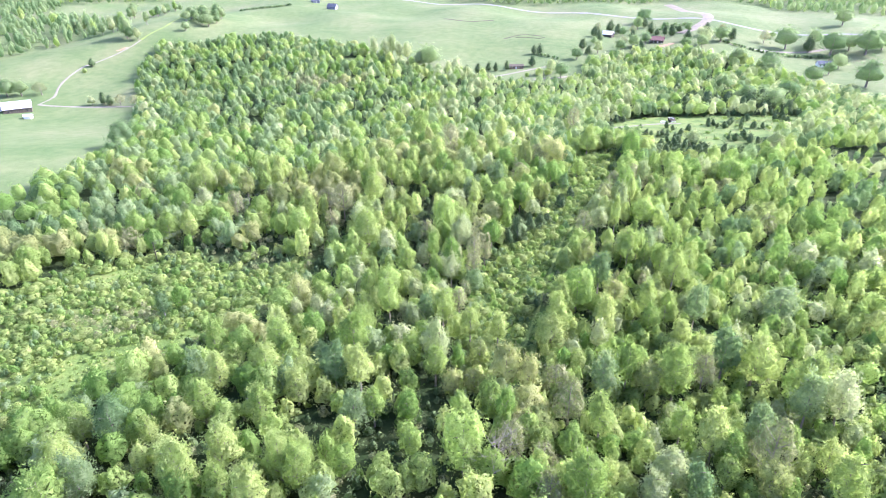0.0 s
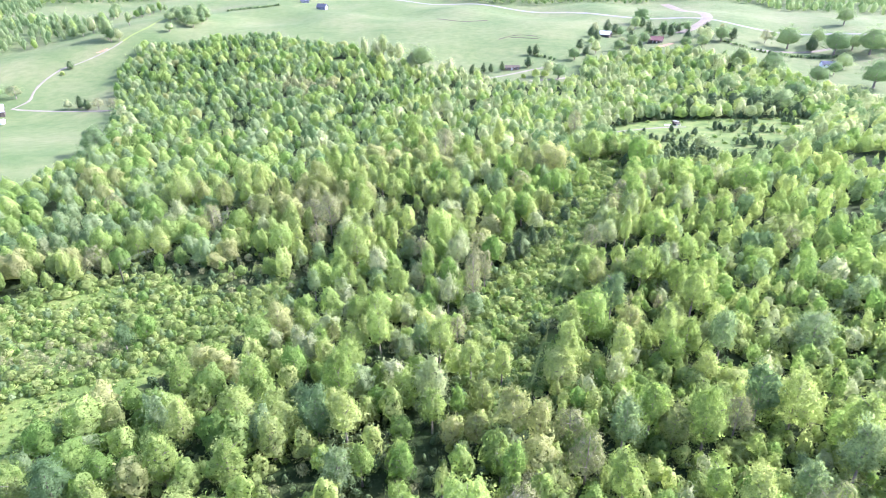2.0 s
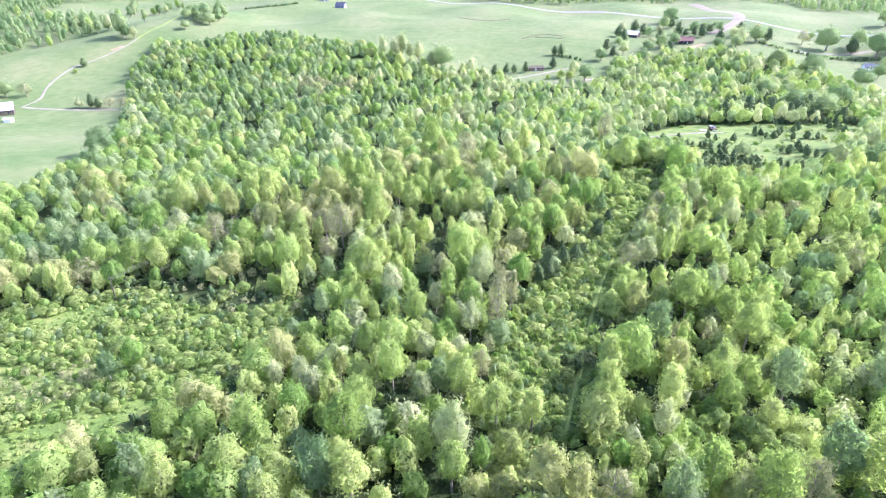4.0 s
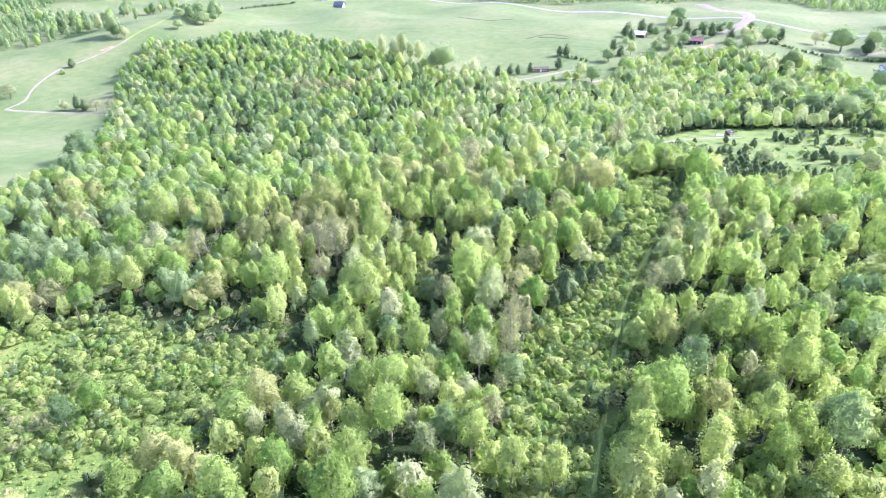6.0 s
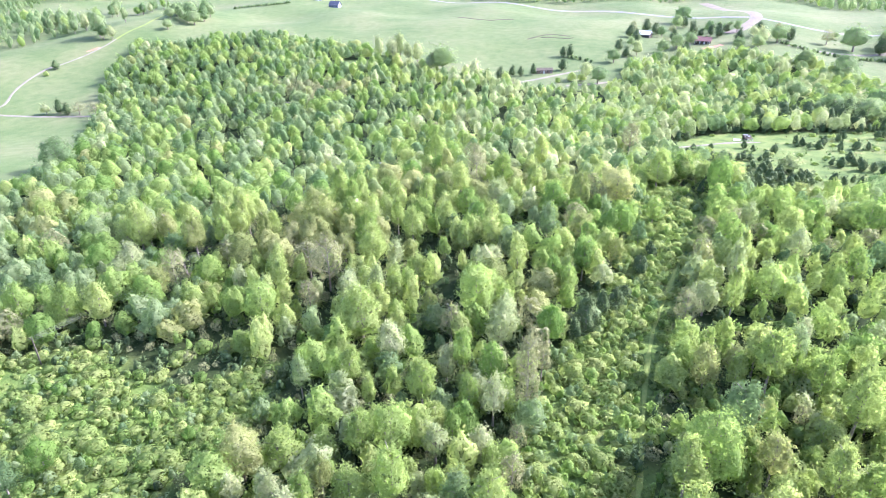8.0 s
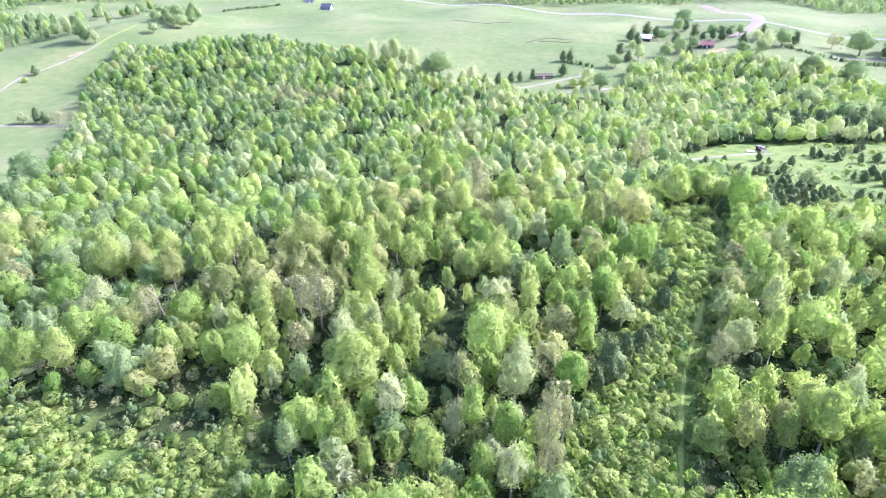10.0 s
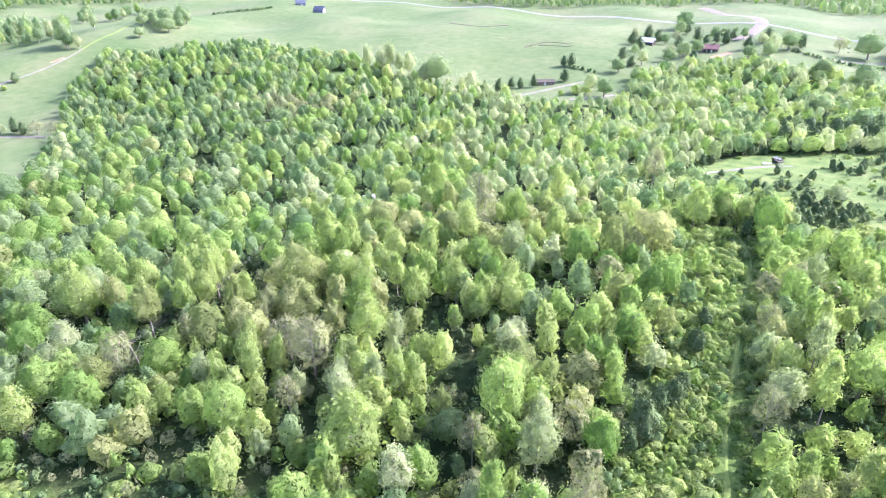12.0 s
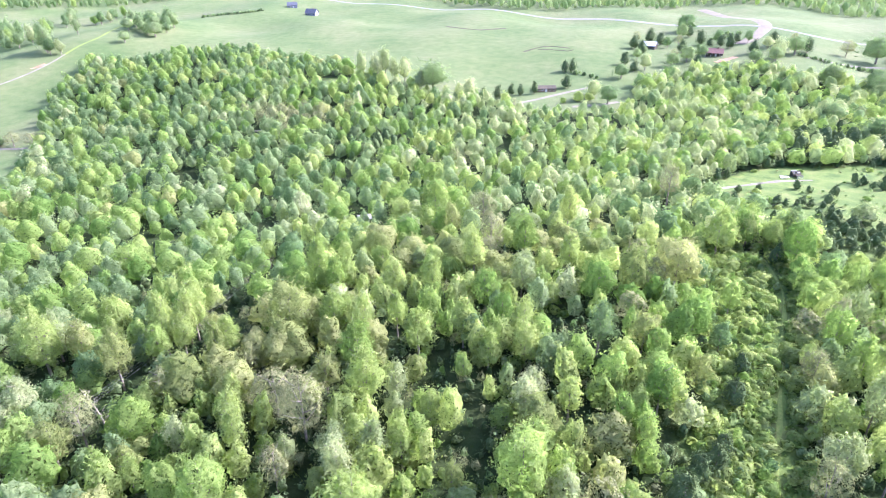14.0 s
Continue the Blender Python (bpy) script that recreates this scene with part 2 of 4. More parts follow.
def wooded(x, y):
    ok = inside(WOODS, x, y)
    for poly in OPEN:
        ok &= ~inside(poly, x, y)
    along = np.interp(y, [p[1] for p in TRACK], [p[0] for p in TRACK])
    ok &= ~under_wires(x, y)
    return ok & ~((y > 112) & (y < 280) & (x > along - 2) & (x < along + 4.5))


def mesh_of(name, verts, faces, materials, smooth=False):
    """A mesh from arrays of points and of faces with one number of corners."""
    mesh = bpy.data.meshes.new(name)
    verts, faces = np.asarray(verts, np.float32), np.asarray(faces, np.int32)
    n, k = faces.shape
    mesh.vertices.add(len(verts))
    mesh.vertices.foreach_set("co", verts.ravel())
    mesh.loops.add(n * k)
    mesh.loops.foreach_set("vertex_index", faces.ravel())
    mesh.polygons.add(n)
    mesh.polygons.foreach_set("loop_start", np.arange(0, n * k, k, dtype=np.int32))
    mesh.polygons.foreach_set("use_smooth", np.full(n, smooth))
    for mat in materials:
        mesh.materials.append(mat)
    mesh.update(calc_edges=True)
    return mesh


def build_ground():
    xs = np.concatenate([np.linspace(-2600, -470, 40), np.arange(-460, 461, 5.0), np.linspace(470, 2600, 40)])
    ys = np.concatenate([np.linspace(-1500, -120, 24), np.linspace(-105, 20, 12), np.arange(25, 760, 5.0), np.arange(770, 1300, 15.0), np.linspace(1320, 3200, 40)])
    gx, gy = np.meshgrid(xs, ys)
    verts = np.stack([gx, gy, land(gx, gy)], -1).reshape(-1, 3)
    w, h = len(xs), len(ys)
    a = (np.arange(h - 1)[:, None] * w + np.arange(w - 1)[None]).ravel()
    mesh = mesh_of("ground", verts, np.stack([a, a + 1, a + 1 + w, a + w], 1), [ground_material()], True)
    cover = np.ones(gx.shape)
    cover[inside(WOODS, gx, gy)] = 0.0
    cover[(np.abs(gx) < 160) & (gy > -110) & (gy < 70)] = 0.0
    cover[inside(BRUSHLAND, gx, gy) | inside(STRIP, gx, gy)] = 0.45
    for poly in GRASSY:
        cover[inside(poly, gx, gy)] = 0.42
    # near-black floor colour stands in for shade in the gaps
    cover[in_shade_gap(gx, gy)] = 0.0
    cover[inside(MEADOW, gx, gy)] = 0.64
    cover[inside(LAWN, gx, gy)] = 1.0
    cover[inside(GLADE, gx, gy)] = 0.9
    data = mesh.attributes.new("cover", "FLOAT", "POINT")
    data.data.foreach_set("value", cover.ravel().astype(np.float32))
    return tagged(new("ground", mesh), "rolling pasture and woodland ground, pale spring grass", "ground", kind="structure")


build_ground()


# ---- trees ----
def ball(detail):
    bm = bmesh.new()
    bmesh.ops.create_icosphere(bm, subdivisions=detail, radius=1)
    verts = np.array([v.co[:] for v in bm.verts])
    faces = np.array([[v.index for v in f.verts] for f in bm.faces])
    bm.free()
    return verts, faces


BALL = {n: ball(n) for n in (1, 2, 3, 4)}

# lean of the outline (narrower towards the top), billows, their depth and breadth
OUTLINE = {"poplar": (0.46, 12, 0.36, 0.44), "locust": (0.34, 15, 0.44, 0.40), "pale": (0.42, 14, 0.42, 0.40), "maple": (0.34, 15, 0.36, 0.44),
           "oak": (0.25, 18, 0.42, 0.38), "budding": (0.2, 13, 0.36, 0.44), "cedar": (0.7, 16, 0.3, 0.36), "brush": (0.1, 8, 0.45, 0.55)}


def vertex_normals(verts, faces):
    """Smooth normals of a triangle mesh."""
    way = np.cross(verts[faces[:, 1]] - verts[faces[:, 0]], verts[faces[:, 2]] - verts[faces[:, 0]])
    out = np.zeros_like(verts)
    for k in range(3):
        np.add.at(out, faces[:, k], way)
    return out / np.maximum(np.linalg.norm(out, axis=1, keepdims=True), 1e-9)


def crown_arrays(rng, kind, width, tall, foot, fine, leaves, leaf):
    """Points, triangles, closeness and normals: a crown as a dense heart under many loose sprays of leaves that shade with it."""
    lean, billows, depth, breadth = OUTLINE[kind]
    tops = rng.normal(size=(billows, 3))
    tops /= np.linalg.norm(tops, axis=1, keepdims=True)
    tops[:, 2] = tops[:, 2] * 0.8 + 0.15
    swell = rng.uniform(0.55, 1.3, billows)
    knobs = rng.normal(size=(110, 3))
    knobs /= np.linalg.norm(knobs, axis=1, keepdims=True)
    grow = rng.uniform(0.4, 1.2, 110)

    def shaped(p, scale):
        unit = p / np.linalg.norm(p, axis=1, keepdims=True)
        lift = (swell[None] * np.exp(-((p[:, None, :] - tops[None]) ** 2).sum(-1) / breadth ** 2)).max(1)
        knob = (grow[None] * np.exp(-((unit[:, None, :] - knobs[None]) ** 2).sum(-1) / 0.03)).max(1)
        r = (1 - depth * 0.75 + depth * lift + 0.30 * (knob - 0.55)) * scale
        u = 0.5 + 0.5 * p[:, 2]
        side = 1 + lean * (0.42 - u)
        z = np.where(p[:, 2] > 0, p[:, 2], 0.7 * p[:, 2]) * (0.3 + 0.7 * r)
        out = np.stack([p[:, 0] * r * side, p[:, 1] * r * side, (z + 0.7) / 1.7], 1)
        return out * (0.5 * width, 0.5 * width, tall) + (0, 0, foot)

    def jitter(n, amount):
        return BALL[n][0] * (1 + rng.normal(0, amount, (len(BALL[n][0]), 1)))

    heart = shaped(jitter(fine, 0.10 if fine > 2 else 0.08), 0.84 if kind != "brush" else 0.8)
    layers = [(heart, BALL[fine][1], 0.42, vertex_normals(heart, BALL[fine][1]))]
    sprays = max(8, leaves // 5)
    aim = rng.normal(size=(sprays, 3))
    aim[:, 2] += 0.35
    aim /= np.linalg.norm(aim, axis=1, keepdims=True)
    tuft = shaped(aim, rng.uniform(0.84, 1.10, sprays))
    near = shaped(aim + 0.05 * np.cross(aim, (0.3, 0.5, 0.8)), np.ones(sprays)) - shaped(aim, np.ones(sprays))
    across = np.cross(aim, np.cross(aim, (0.3, 0.5, 0.8)))
    other = shaped(aim + 0.05 * across, np.ones(sprays)) - shaped(aim, np.ones(sprays))
    skin = np.cross(near, other)
    skin *= np.sign((skin * aim).sum(1, keepdims=True) + 1e-9)
    skin /= np.maximum(np.linalg.norm(skin, axis=1, keepdims=True), 1e-9)
    of = rng.integers(0, sprays, leaves)
    spread = 0.5 * leaf + 0.012 * width
    spot = tuft[of] + rng.normal(size=(leaves, 3)) * spread
    face_way = skin[of] + rng.normal(scale=0.45, size=(leaves, 3))
    face_way /= np.linalg.norm(face_way, axis=1, keepdims=True)
    side = np.cross(face_way, rng.normal(size=(leaves, 3)))
    side /= np.linalg.norm(side, axis=1, keepdims=True)
    along = np.cross(face_way, side)
    size = leaf * rng.uniform(0.6, 1.35, (leaves, 1))
    a, b, c = spot + side * size * 0.5, spot - side * size * 0.5 - along * size * 0.25, spot + along * size * 0.5
    shade = 0.84 * skin[of] + 0.16 * face_way
    shade /= np.linalg.norm(shade, axis=1, keepdims=True)
    layers.append((np.stack([a, c, b], 1).reshape(-1, 3), 3 * np.arange(leaves)[:, None] + np.array([0, 1, 2]), 0.1, np.repeat(shade, 3, 0)))
    verts, faces = joined([(v, f) for v, f, _, _ in layers])
    return verts, faces, np.concatenate([np.full(len(f), q, np.float32) for _, f, q, _ in layers]), np.concatenate([n for *_, n in layers])


def tube(points, radii, sides=6):
    """A tapered limb along the points."""
    verts, faces = [], []
    for i, (p, r) in enumerate(zip(points, radii)):
        p = Vector(p)
        way = (Vector(points[min(i + 1, len(points) - 1)]) - Vector(points[max(i - 1, 0)])).normalized()
        side = way.orthogonal().normalized()
        up = way.cross(side)
        for k in range(sides):
            a = 2 * math.pi * k / sides
            verts.append(p + (side * math.cos(a) + up * math.sin(a)) * r)
    for i in range(len(points) - 1):
        for k in range(sides):
            a, b = i * sides + k, i * sides + (k + 1) % sides
            faces.append((a, b, b + sides, a + sides))
    return np.array([v[:] for v in verts]), np.array(faces)


def joined(pairs):
    verts, faces, at = [], [], 0
    for v, f in pairs:
        verts.append(v)
        faces.append(f + at)
        at += len(v)
    return np.concatenate(verts), np.concatenate(faces)


# crown width, crown height and crown foot as shares of the whole height
HABIT = {"poplar": (0.54, 0.86, 0.14), "maple": (0.66, 0.86, 0.14), "oak": (0.82, 0.84, 0.16), "locust": (0.56, 0.86, 0.14),
         "pale": (0.62, 0.86, 0.14), "budding": (0.66, 0.82, 0.18), "cedar": (0.58, 0.99, 0.01), "brush": (1.25, 1.0, -0.05)}


# trees drawn up in the wood: the crown in the upper part of a bare trunk
DRAWN_UP = {"poplar": (0.46, 0.72, 0.28), "maple": (0.5, 0.70, 0.30), "oak": (0.56, 0.70, 0.30), "locust": (0.46, 0.72, 0.28),
            "pale": (0.46, 0.72, 0.28), "budding": (0.5, 0.72, 0.28)}


def part(name, data, parent, label=""):
    ob = new(name, data)
    ob.parent = parent
    return tagged(ob, label)


def make_tree(rng, kind, leaves, leaf, fine, habit):
    """One tree ten metres high: an Empty at its foot with trunk, limbs and crown."""
    wide, tall, foot = habit[kind]
    thing = new(NAMES[kind])
    lean = rng.uniform(-0.25, 0.25, 2)
    top = 9.0 if kind != "brush" else 5.0
    thick = 0.16 if kind != "brush" else 0.12
    stem = [(lean[0] * (h / 10) ** 2, lean[1] * (h / 10) ** 2, h) for h in (-0.6, 1.5, 4.0, 6.5, top) if h <= top]
    radii = [thick * 1.5, thick, thick * 0.75, thick * 0.45, thick * 0.12][:len(stem)]
    part("trunk", mesh_of("trunk", *tube(stem, radii, 7), [BARK], True), thing)
    limbs = []
    for i in range(7):
        z = 10 * foot + 1.0 + i * 0.75
        turn = i * 2.4 + rng.uniform(-0.4, 0.4)
        reach = 10 * wide * 0.40 * (1 - 0.35 * i / 6)
        tip = (math.cos(turn) * reach, math.sin(turn) * reach, z + reach * 0.7)
        half = (tip[0] * 0.5, tip[1] * 0.5, z + reach * 0.25)
        limbs.append(tube([(0, 0, z - 0.2), half, tip], [thick * 0.5, thick * 0.32, thick * 0.1], 5))
    part("limbs", mesh_of("limbs", *joined(limbs), [BARK], True), thing)
    sparse = kind == "budding"
    v, f, close, normals = crown_arrays(rng, kind, 10 * wide, 10 * tall, 10 * foot, fine, leaves, leaf)
    mesh = mesh_of("crown", v, f, [LEAVES[kind]], True)
    mesh.normals_split_custom_set_from_vertices(normals)
    mesh.attributes.new("solid", "FLOAT", "FACE").data.foreach_set("value", close * 0.5 - 0.28 if sparse else close)
    part("crown", mesh, thing)
    return thing


def grove(name, label, category, trees, leaves, fine, leaf, rng, variants=5, sunk=0.1):
    """Many trees joined in one object: rows of x, y, height, kind, spread."""
    kinds = sorted({t[3] for t in trees})
    stock = {}
    for kind in kinds:
        wide, tall, foot = HABIT[kind]
        low = foot - sunk
        stock[kind] = [crown_arrays(rng, kind, 10 * wide, 10 * (tall + foot - low), 10 * low, fine, leaves, leaf)
                       for _ in range(variants)]
    verts, faces, tint, slot, solid, normals, at = [], [], [], [], [], [], 0
    for x, y, tall, kind, spread in trees:
        v, f, close, way = stock[kind][rng.integers(variants)]
        a, s, oval = rng.uniform(0, 2 * math.pi), tall / 10, rng.uniform(0.85, 1.18)
        turned = np.stack([(v[:, 0] * math.cos(a) - v[:, 1] * math.sin(a)) * s * spread * oval + x,
                           (v[:, 0] * math.sin(a) + v[:, 1] * math.cos(a)) * s * spread + y, v[:, 2] * s + height(x, y)], 1)
        turned[:, :2] += (v[:, 2:] * s) * rng.normal(0, 0.09, 2)
        verts.append(turned)
        normals.append(np.stack([way[:, 0] * math.cos(a) - way[:, 1] * math.sin(a), way[:, 0] * math.sin(a) + way[:, 1] * math.cos(a), way[:, 2]], 1))
        faces.append(f + at)
        at += len(v)
        tint.append(np.full(len(f), rng.uniform(0, 0.95), np.float32))
        slot.append(np.full(len(f), kinds.index(kind), np.int32))
        solid.append(close * 0.5 - 0.28 if kind == "budding" else close - 0.08 if kind == "brush" else close)
    mesh = mesh_of(name, np.concatenate(verts), np.concatenate(faces), [LEAVES[k] for k in kinds], True)
    mesh.polygons.foreach_set("material_index", np.concatenate(slot))
    mesh.normals_split_custom_set_from_vertices(np.concatenate(normals))
    mesh.attributes.new("tint", "FLOAT", "FACE").data.foreach_set("value", np.concatenate(tint))
    mesh.attributes.new("solid", "FLOAT", "FACE").data.foreach_set("value", np.concatenate(solid))
    return tagged(new(name, mesh), label, category, kind="stuff")


# stands of one kind, and patches by a smooth field over the land
PINES = [(-135, 415), (-100, 400), (-104, 360), (-126, 362)], [(-82, 436), (-28, 420), (-30, 408), (-78, 416)], [(168, 440), (205, 428), (205, 412), (165, 424)], [(148, 382), (232, 374), (236, 414), (165, 418)]
BUDDING = [(-118, 466), (-72, 470), (-68, 442), (-112, 440)], [(-2, 290), (12, 318), (20, 300), (8, 282)], [(36, 290), (50, 292), (46, 256), (36, 256)]


def kind_at(rng, x, y):
    if rng.uniform() < 0.6:
        if any(inside(poly, x, y) for poly in PINES):
            return "cedar"
        if any(inside(poly, x, y) for poly in BUDDING):
            return "budding"
    n = noise.noise(Vector((x / 38, y / 38, 0.3))) + rng.normal(0, 0.16)
    m = noise.noise(Vector((x / 22, y / 22, 7.1))) + rng.normal(0, 0.25)
    # beyond y 290, bluer, duller kinds carry the distance haze in their leaf colour
    if y > 290 and x > 0 and rng.uniform() < 0.8:
        return ("locust", "pale", "maple", "poplar", "locust", "pale", "locust", "pale")[rng.integers(8)]
    if x < -70 and y > 190 and rng.uniform() < 0.55:
        return ("locust", "maple", "locust")[rng.integers(3)]
    if y > 290 and rng.uniform() < 0.72:
        return ("locust", "maple", "poplar", "locust", "maple", "locust", "poplar", "pale")[rng.integers(8)]
    if x < -35 and y < 128 and rng.uniform() < 0.75:
        return "maple" if rng.uniform() < 0.7 else "locust"
    if m > 0.76:
        return "budding"
    if m < -0.55:
        return "pale"
    if x > 60 and n > 0.42:
        return "locust"
    if n > 0.36:
        return "oak"
    if n < (-0.05 if x < -50 else -0.2):
        return "maple" if rng.uniform() < 0.6 else "locust"
    return "poplar"


def scatter(rng, x0, x1, y0, y1, spacing, ok, taken):
    """Random places at least spacing apart, and clear of the trees already standing (x, y, radius)."""
    cell, grid, out = spacing, {}, []
    for x, y, r in taken:
        for i in range(int((x - r) // cell), int((x + r) // cell) + 1):
            for j in range(int((y - r) // cell), int((y + r) // cell) + 1):
                grid.setdefault((i, j), []).append((x, y, r))
    n = int((x1 - x0) * (y1 - y0) / spacing ** 2 * 3)
    px, py = rng.uniform(x0, x1, n), rng.uniform(y0, y1, n)
    keep = ok(px, py)
    for x, y in zip(px[keep], py[keep]):
        i, j = int(x // cell), int(y // cell)
        if all((x - a) ** 2 + (y - b) ** 2 > max(r, 0.0) ** 2 for di in (-1, 0, 1) for dj in (-1, 0, 1) for a, b, r in grid.get((i + di, j + dj), ())):
            grid.setdefault((i, j), []).append((x, y, spacing))
            out.append((float(x), float(y)))
    return out


# standing trees: x, y, height, width of the crown
POPLAR_ROW_1 = [
    (-34.3, 75.4, 15.8, 9), (24.7, 76.8, 17.2, 8.9), (72.3, 78.2, 16.6, 7.5), (-41.2, 79, 12, 6.8), (-48.2, 79.7, 15.5, 8.9), (-27.4, 81.4, 14.2, 7.9),
    (30.9, 83.4, 9.3, 5), (-71.8, 83.7, 14.1, 8.4), (-31.2, 84.1, 14.4, 8.1), (-36.8, 84.7, 6.8, 6.3), (27.3, 85.5, 9, 5.1), (-42.8, 86.3, 14.8, 8.4),
    (-53.6, 86.5, 9.6, 9.1), (75.1, 87.3, 11, 6.2), (-27.4, 88, 8.2, 6.5), (52.9, 89.6, 16.4, 7.4), (-33.2, 90.4, 7.6, 5.5), (-58.9, 91.8, 11, 4.6),
    (69.9, 91.9, 10.6, 4.6), (-72.8, 92.6, 10.4, 5.5), (31.7, 94.8, 15.4, 7.2), (-0.3, 96.2, 9.2, 4.3), (-58, 96.4, 6.9, 3.9), (-51, 99.9, 13.2, 8.4),
]
POPLAR_ROW_2 = [
    (-15.1, 99.9, 11.3, 5.8), (-39.1, 100, 12.4, 8.8), (59.6, 100.3, 7, 5.4), (-32.7, 106.6, 11.4, 8), (82, 107.2, 18, 8.7), (52.6, 110, 18, 9.8),
    (-19.1, 110.2, 14.7, 7.7), (-51.1, 110.2, 13.3, 7.2), (42.4, 112.9, 16.8, 7.3), (-41.3, 113.8, 13.5, 9.8), (-2.1, 114.1, 13, 6.3), (-34.2, 114.3, 10.1, 6),
    (-15.4, 115.5, 9.1, 5.1), (73.8, 116.1, 18, 10.6), (-21.8, 121.9, 17.2, 9), (-56.7, 124, 13, 7.1), (88.6, 124.6, 9.9, 4.1), (81.8, 127.9, 8.4, 5.9),
    (13.9, 129.8, 13.3, 5.8), (42.6, 130.3, 7.2, 4.6), (22.7, 130.4, 12.3, 11.3), (6.8, 130.4, 13.9, 6.3), (61.5, 130.8, 11.5, 6), (48.4, 131, 5.9, 4.3),
]
POPLAR_ROW_3 = [
    (-21.1, 132, 12.3, 8.1), (29.6, 133.7, 16.6, 7.2), (42.4, 134.6, 16.8, 7), (-0.2, 137.1, 15.4, 7.1), (55.2, 137.2, 12.3, 6.7), (-21.5, 140.5, 12.6, 7.6),
    (61.7, 143.1, 13.2, 7.5), (47.9, 143.4, 9.2, 5.9), (56.1, 143.4, 16.3, 6.3), (32.6, 145, 15.1, 6.8), (-5.4, 146.4, 5.9, 5.4), (45.1, 146.9, 8.6, 2.8),
    (-35.2, 150.5, 10, 8.4), (-26.6, 150.8, 9.5, 5.2), (-21.3, 151.8, 13.7, 6), (62.6, 152, 7, 5.1), (57.8, 152, 5.8, 3.9), (52, 154.5, 8.2, 4.9),
    (62.1, 156.9, 7.4, 4.3), (-8.4, 159.2, 9.5, 4.9), (69, 159.3, 18, 7.9), (73.6, 161.9, 8.3, 6.3), (-2.2, 163.7, 12.6, 5), (-11.1, 165.4, 15.1, 6.5),
]
POPLAR_ROW_4 = [
    (-21.5, 165.9, 10.7, 3.2), (-22.3, 170.2, 7.3, 3.2), (69.2, 170.8, 12.3, 7.8), (78.2, 171.1, 10.9, 6.3), (51.9, 171.3, 12.6, 5), (58.6, 171.7, 18, 8.1),
    (-25.9, 172.2, 13.2, 5.3), (-2, 172.7, 7.2, 5.7), (-12, 173.2, 9, 6.9), (64.6, 173.4, 10.9, 4.5), (58.7, 177.8, 14, 6.9), (79.4, 178.8, 5.6, 3.8),
    (48.6, 179.2, 13, 4.2), (-27.2, 179.5, 8, 5.1), (-25.8, 189.9, 17.4, 13.2), (-96.4, 194.5, 13.2, 9.8), (60.5, 195.1, 18.3, 4.3), (-89.3, 196.1, 13.2, 7.3),
    (12.2, 201.1, 6.6, 2.8), (-64.4, 201.1, 9.3, 4.3), (-70.3, 202.2, 10.6, 4.3), (-19.1, 205.3, 10.4, 6), (-48.4, 207.7, 13.5, 5.3), (99.4, 212, 12.7, 6.6),
]
POPLAR_ROW_5 = [
    (-50.4, 212.5, 13.1, 5.9), (0, 212.5, 8.4, 6.2), (12.1, 213.8, 12.5, 5.8), (-13.9, 214.2, 10.1, 5.8), (71.7, 216.5, 15.8, 4.6), (-26.2, 218.6, 16.9, 8.5),
    (22.9, 218.9, 7.9, 5), (-52.1, 219.6, 10.9, 4.9), (80.3, 220.5, 10.4, 4.5), (105.6, 224.4, 11, 6.4), (-28.9, 229, 16.3, 8.4), (-1.5, 230.6, 11.6, 6.6),
    (6.4, 231.2, 11.8, 8.3), (-96.6, 234.2, 18, 10.2), (-16.3, 234.5, 13.9, 7.2), (-57.5, 235.2, 14, 6.5), (-68, 237.7, 13.3, 6.4), (7, 238, 14, 9),
    (-72.1, 238.3, 15.9, 4.6), (-103, 238.4, 11.8, 9.5), (-6.4, 238.5, 13.6, 6.1), (-15.1, 240.5, 9.4, 6.4), (-28.7, 241.5, 14.4, 8.2), (-68.2, 242, 17.4, 5.2),
]
POPLAR_ROW_6 = [
    (-35.4, 242.5, 14.9, 7.7), (-21.3, 242.6, 14.5, 5.2), (-68.1, 245.6, 14.5, 7.2), (-76, 245.8, 14.3, 6.8), (-88.8, 248, 13, 8), (-34, 248.2, 10.7, 7.4),
    (-70.4, 252.1, 14.6, 6.9), (-136.4, 253, 12.5, 8.3), (-13, 257.9, 14.9, 5.8), (-22.2, 258.3, 13.4, 6.7), (28.8, 261.9, 11.1, 8.5), (-38, 263, 14.2, 6),
    (23, 266.7, 15.8, 6.1), (-43.3, 270, 17, 6.8), (-1.6, 270.4, 15.5, 8.1), (-26.9, 278.6, 9.6, 8.4), (13.4, 279.7, 16.4, 8.6), (69.4, 281.4, 17, 10.5),
    (-2.5, 283.5, 11.3, 8.2), (25.2, 292.5, 11.8, 6.7), (15.2, 298.3, 10.3, 10.8), (30, 299.6, 18.9, 6.8), (-11.4, 320.5, 18, 10.3), (-23.3, 322.3, 10.8, 11),
]
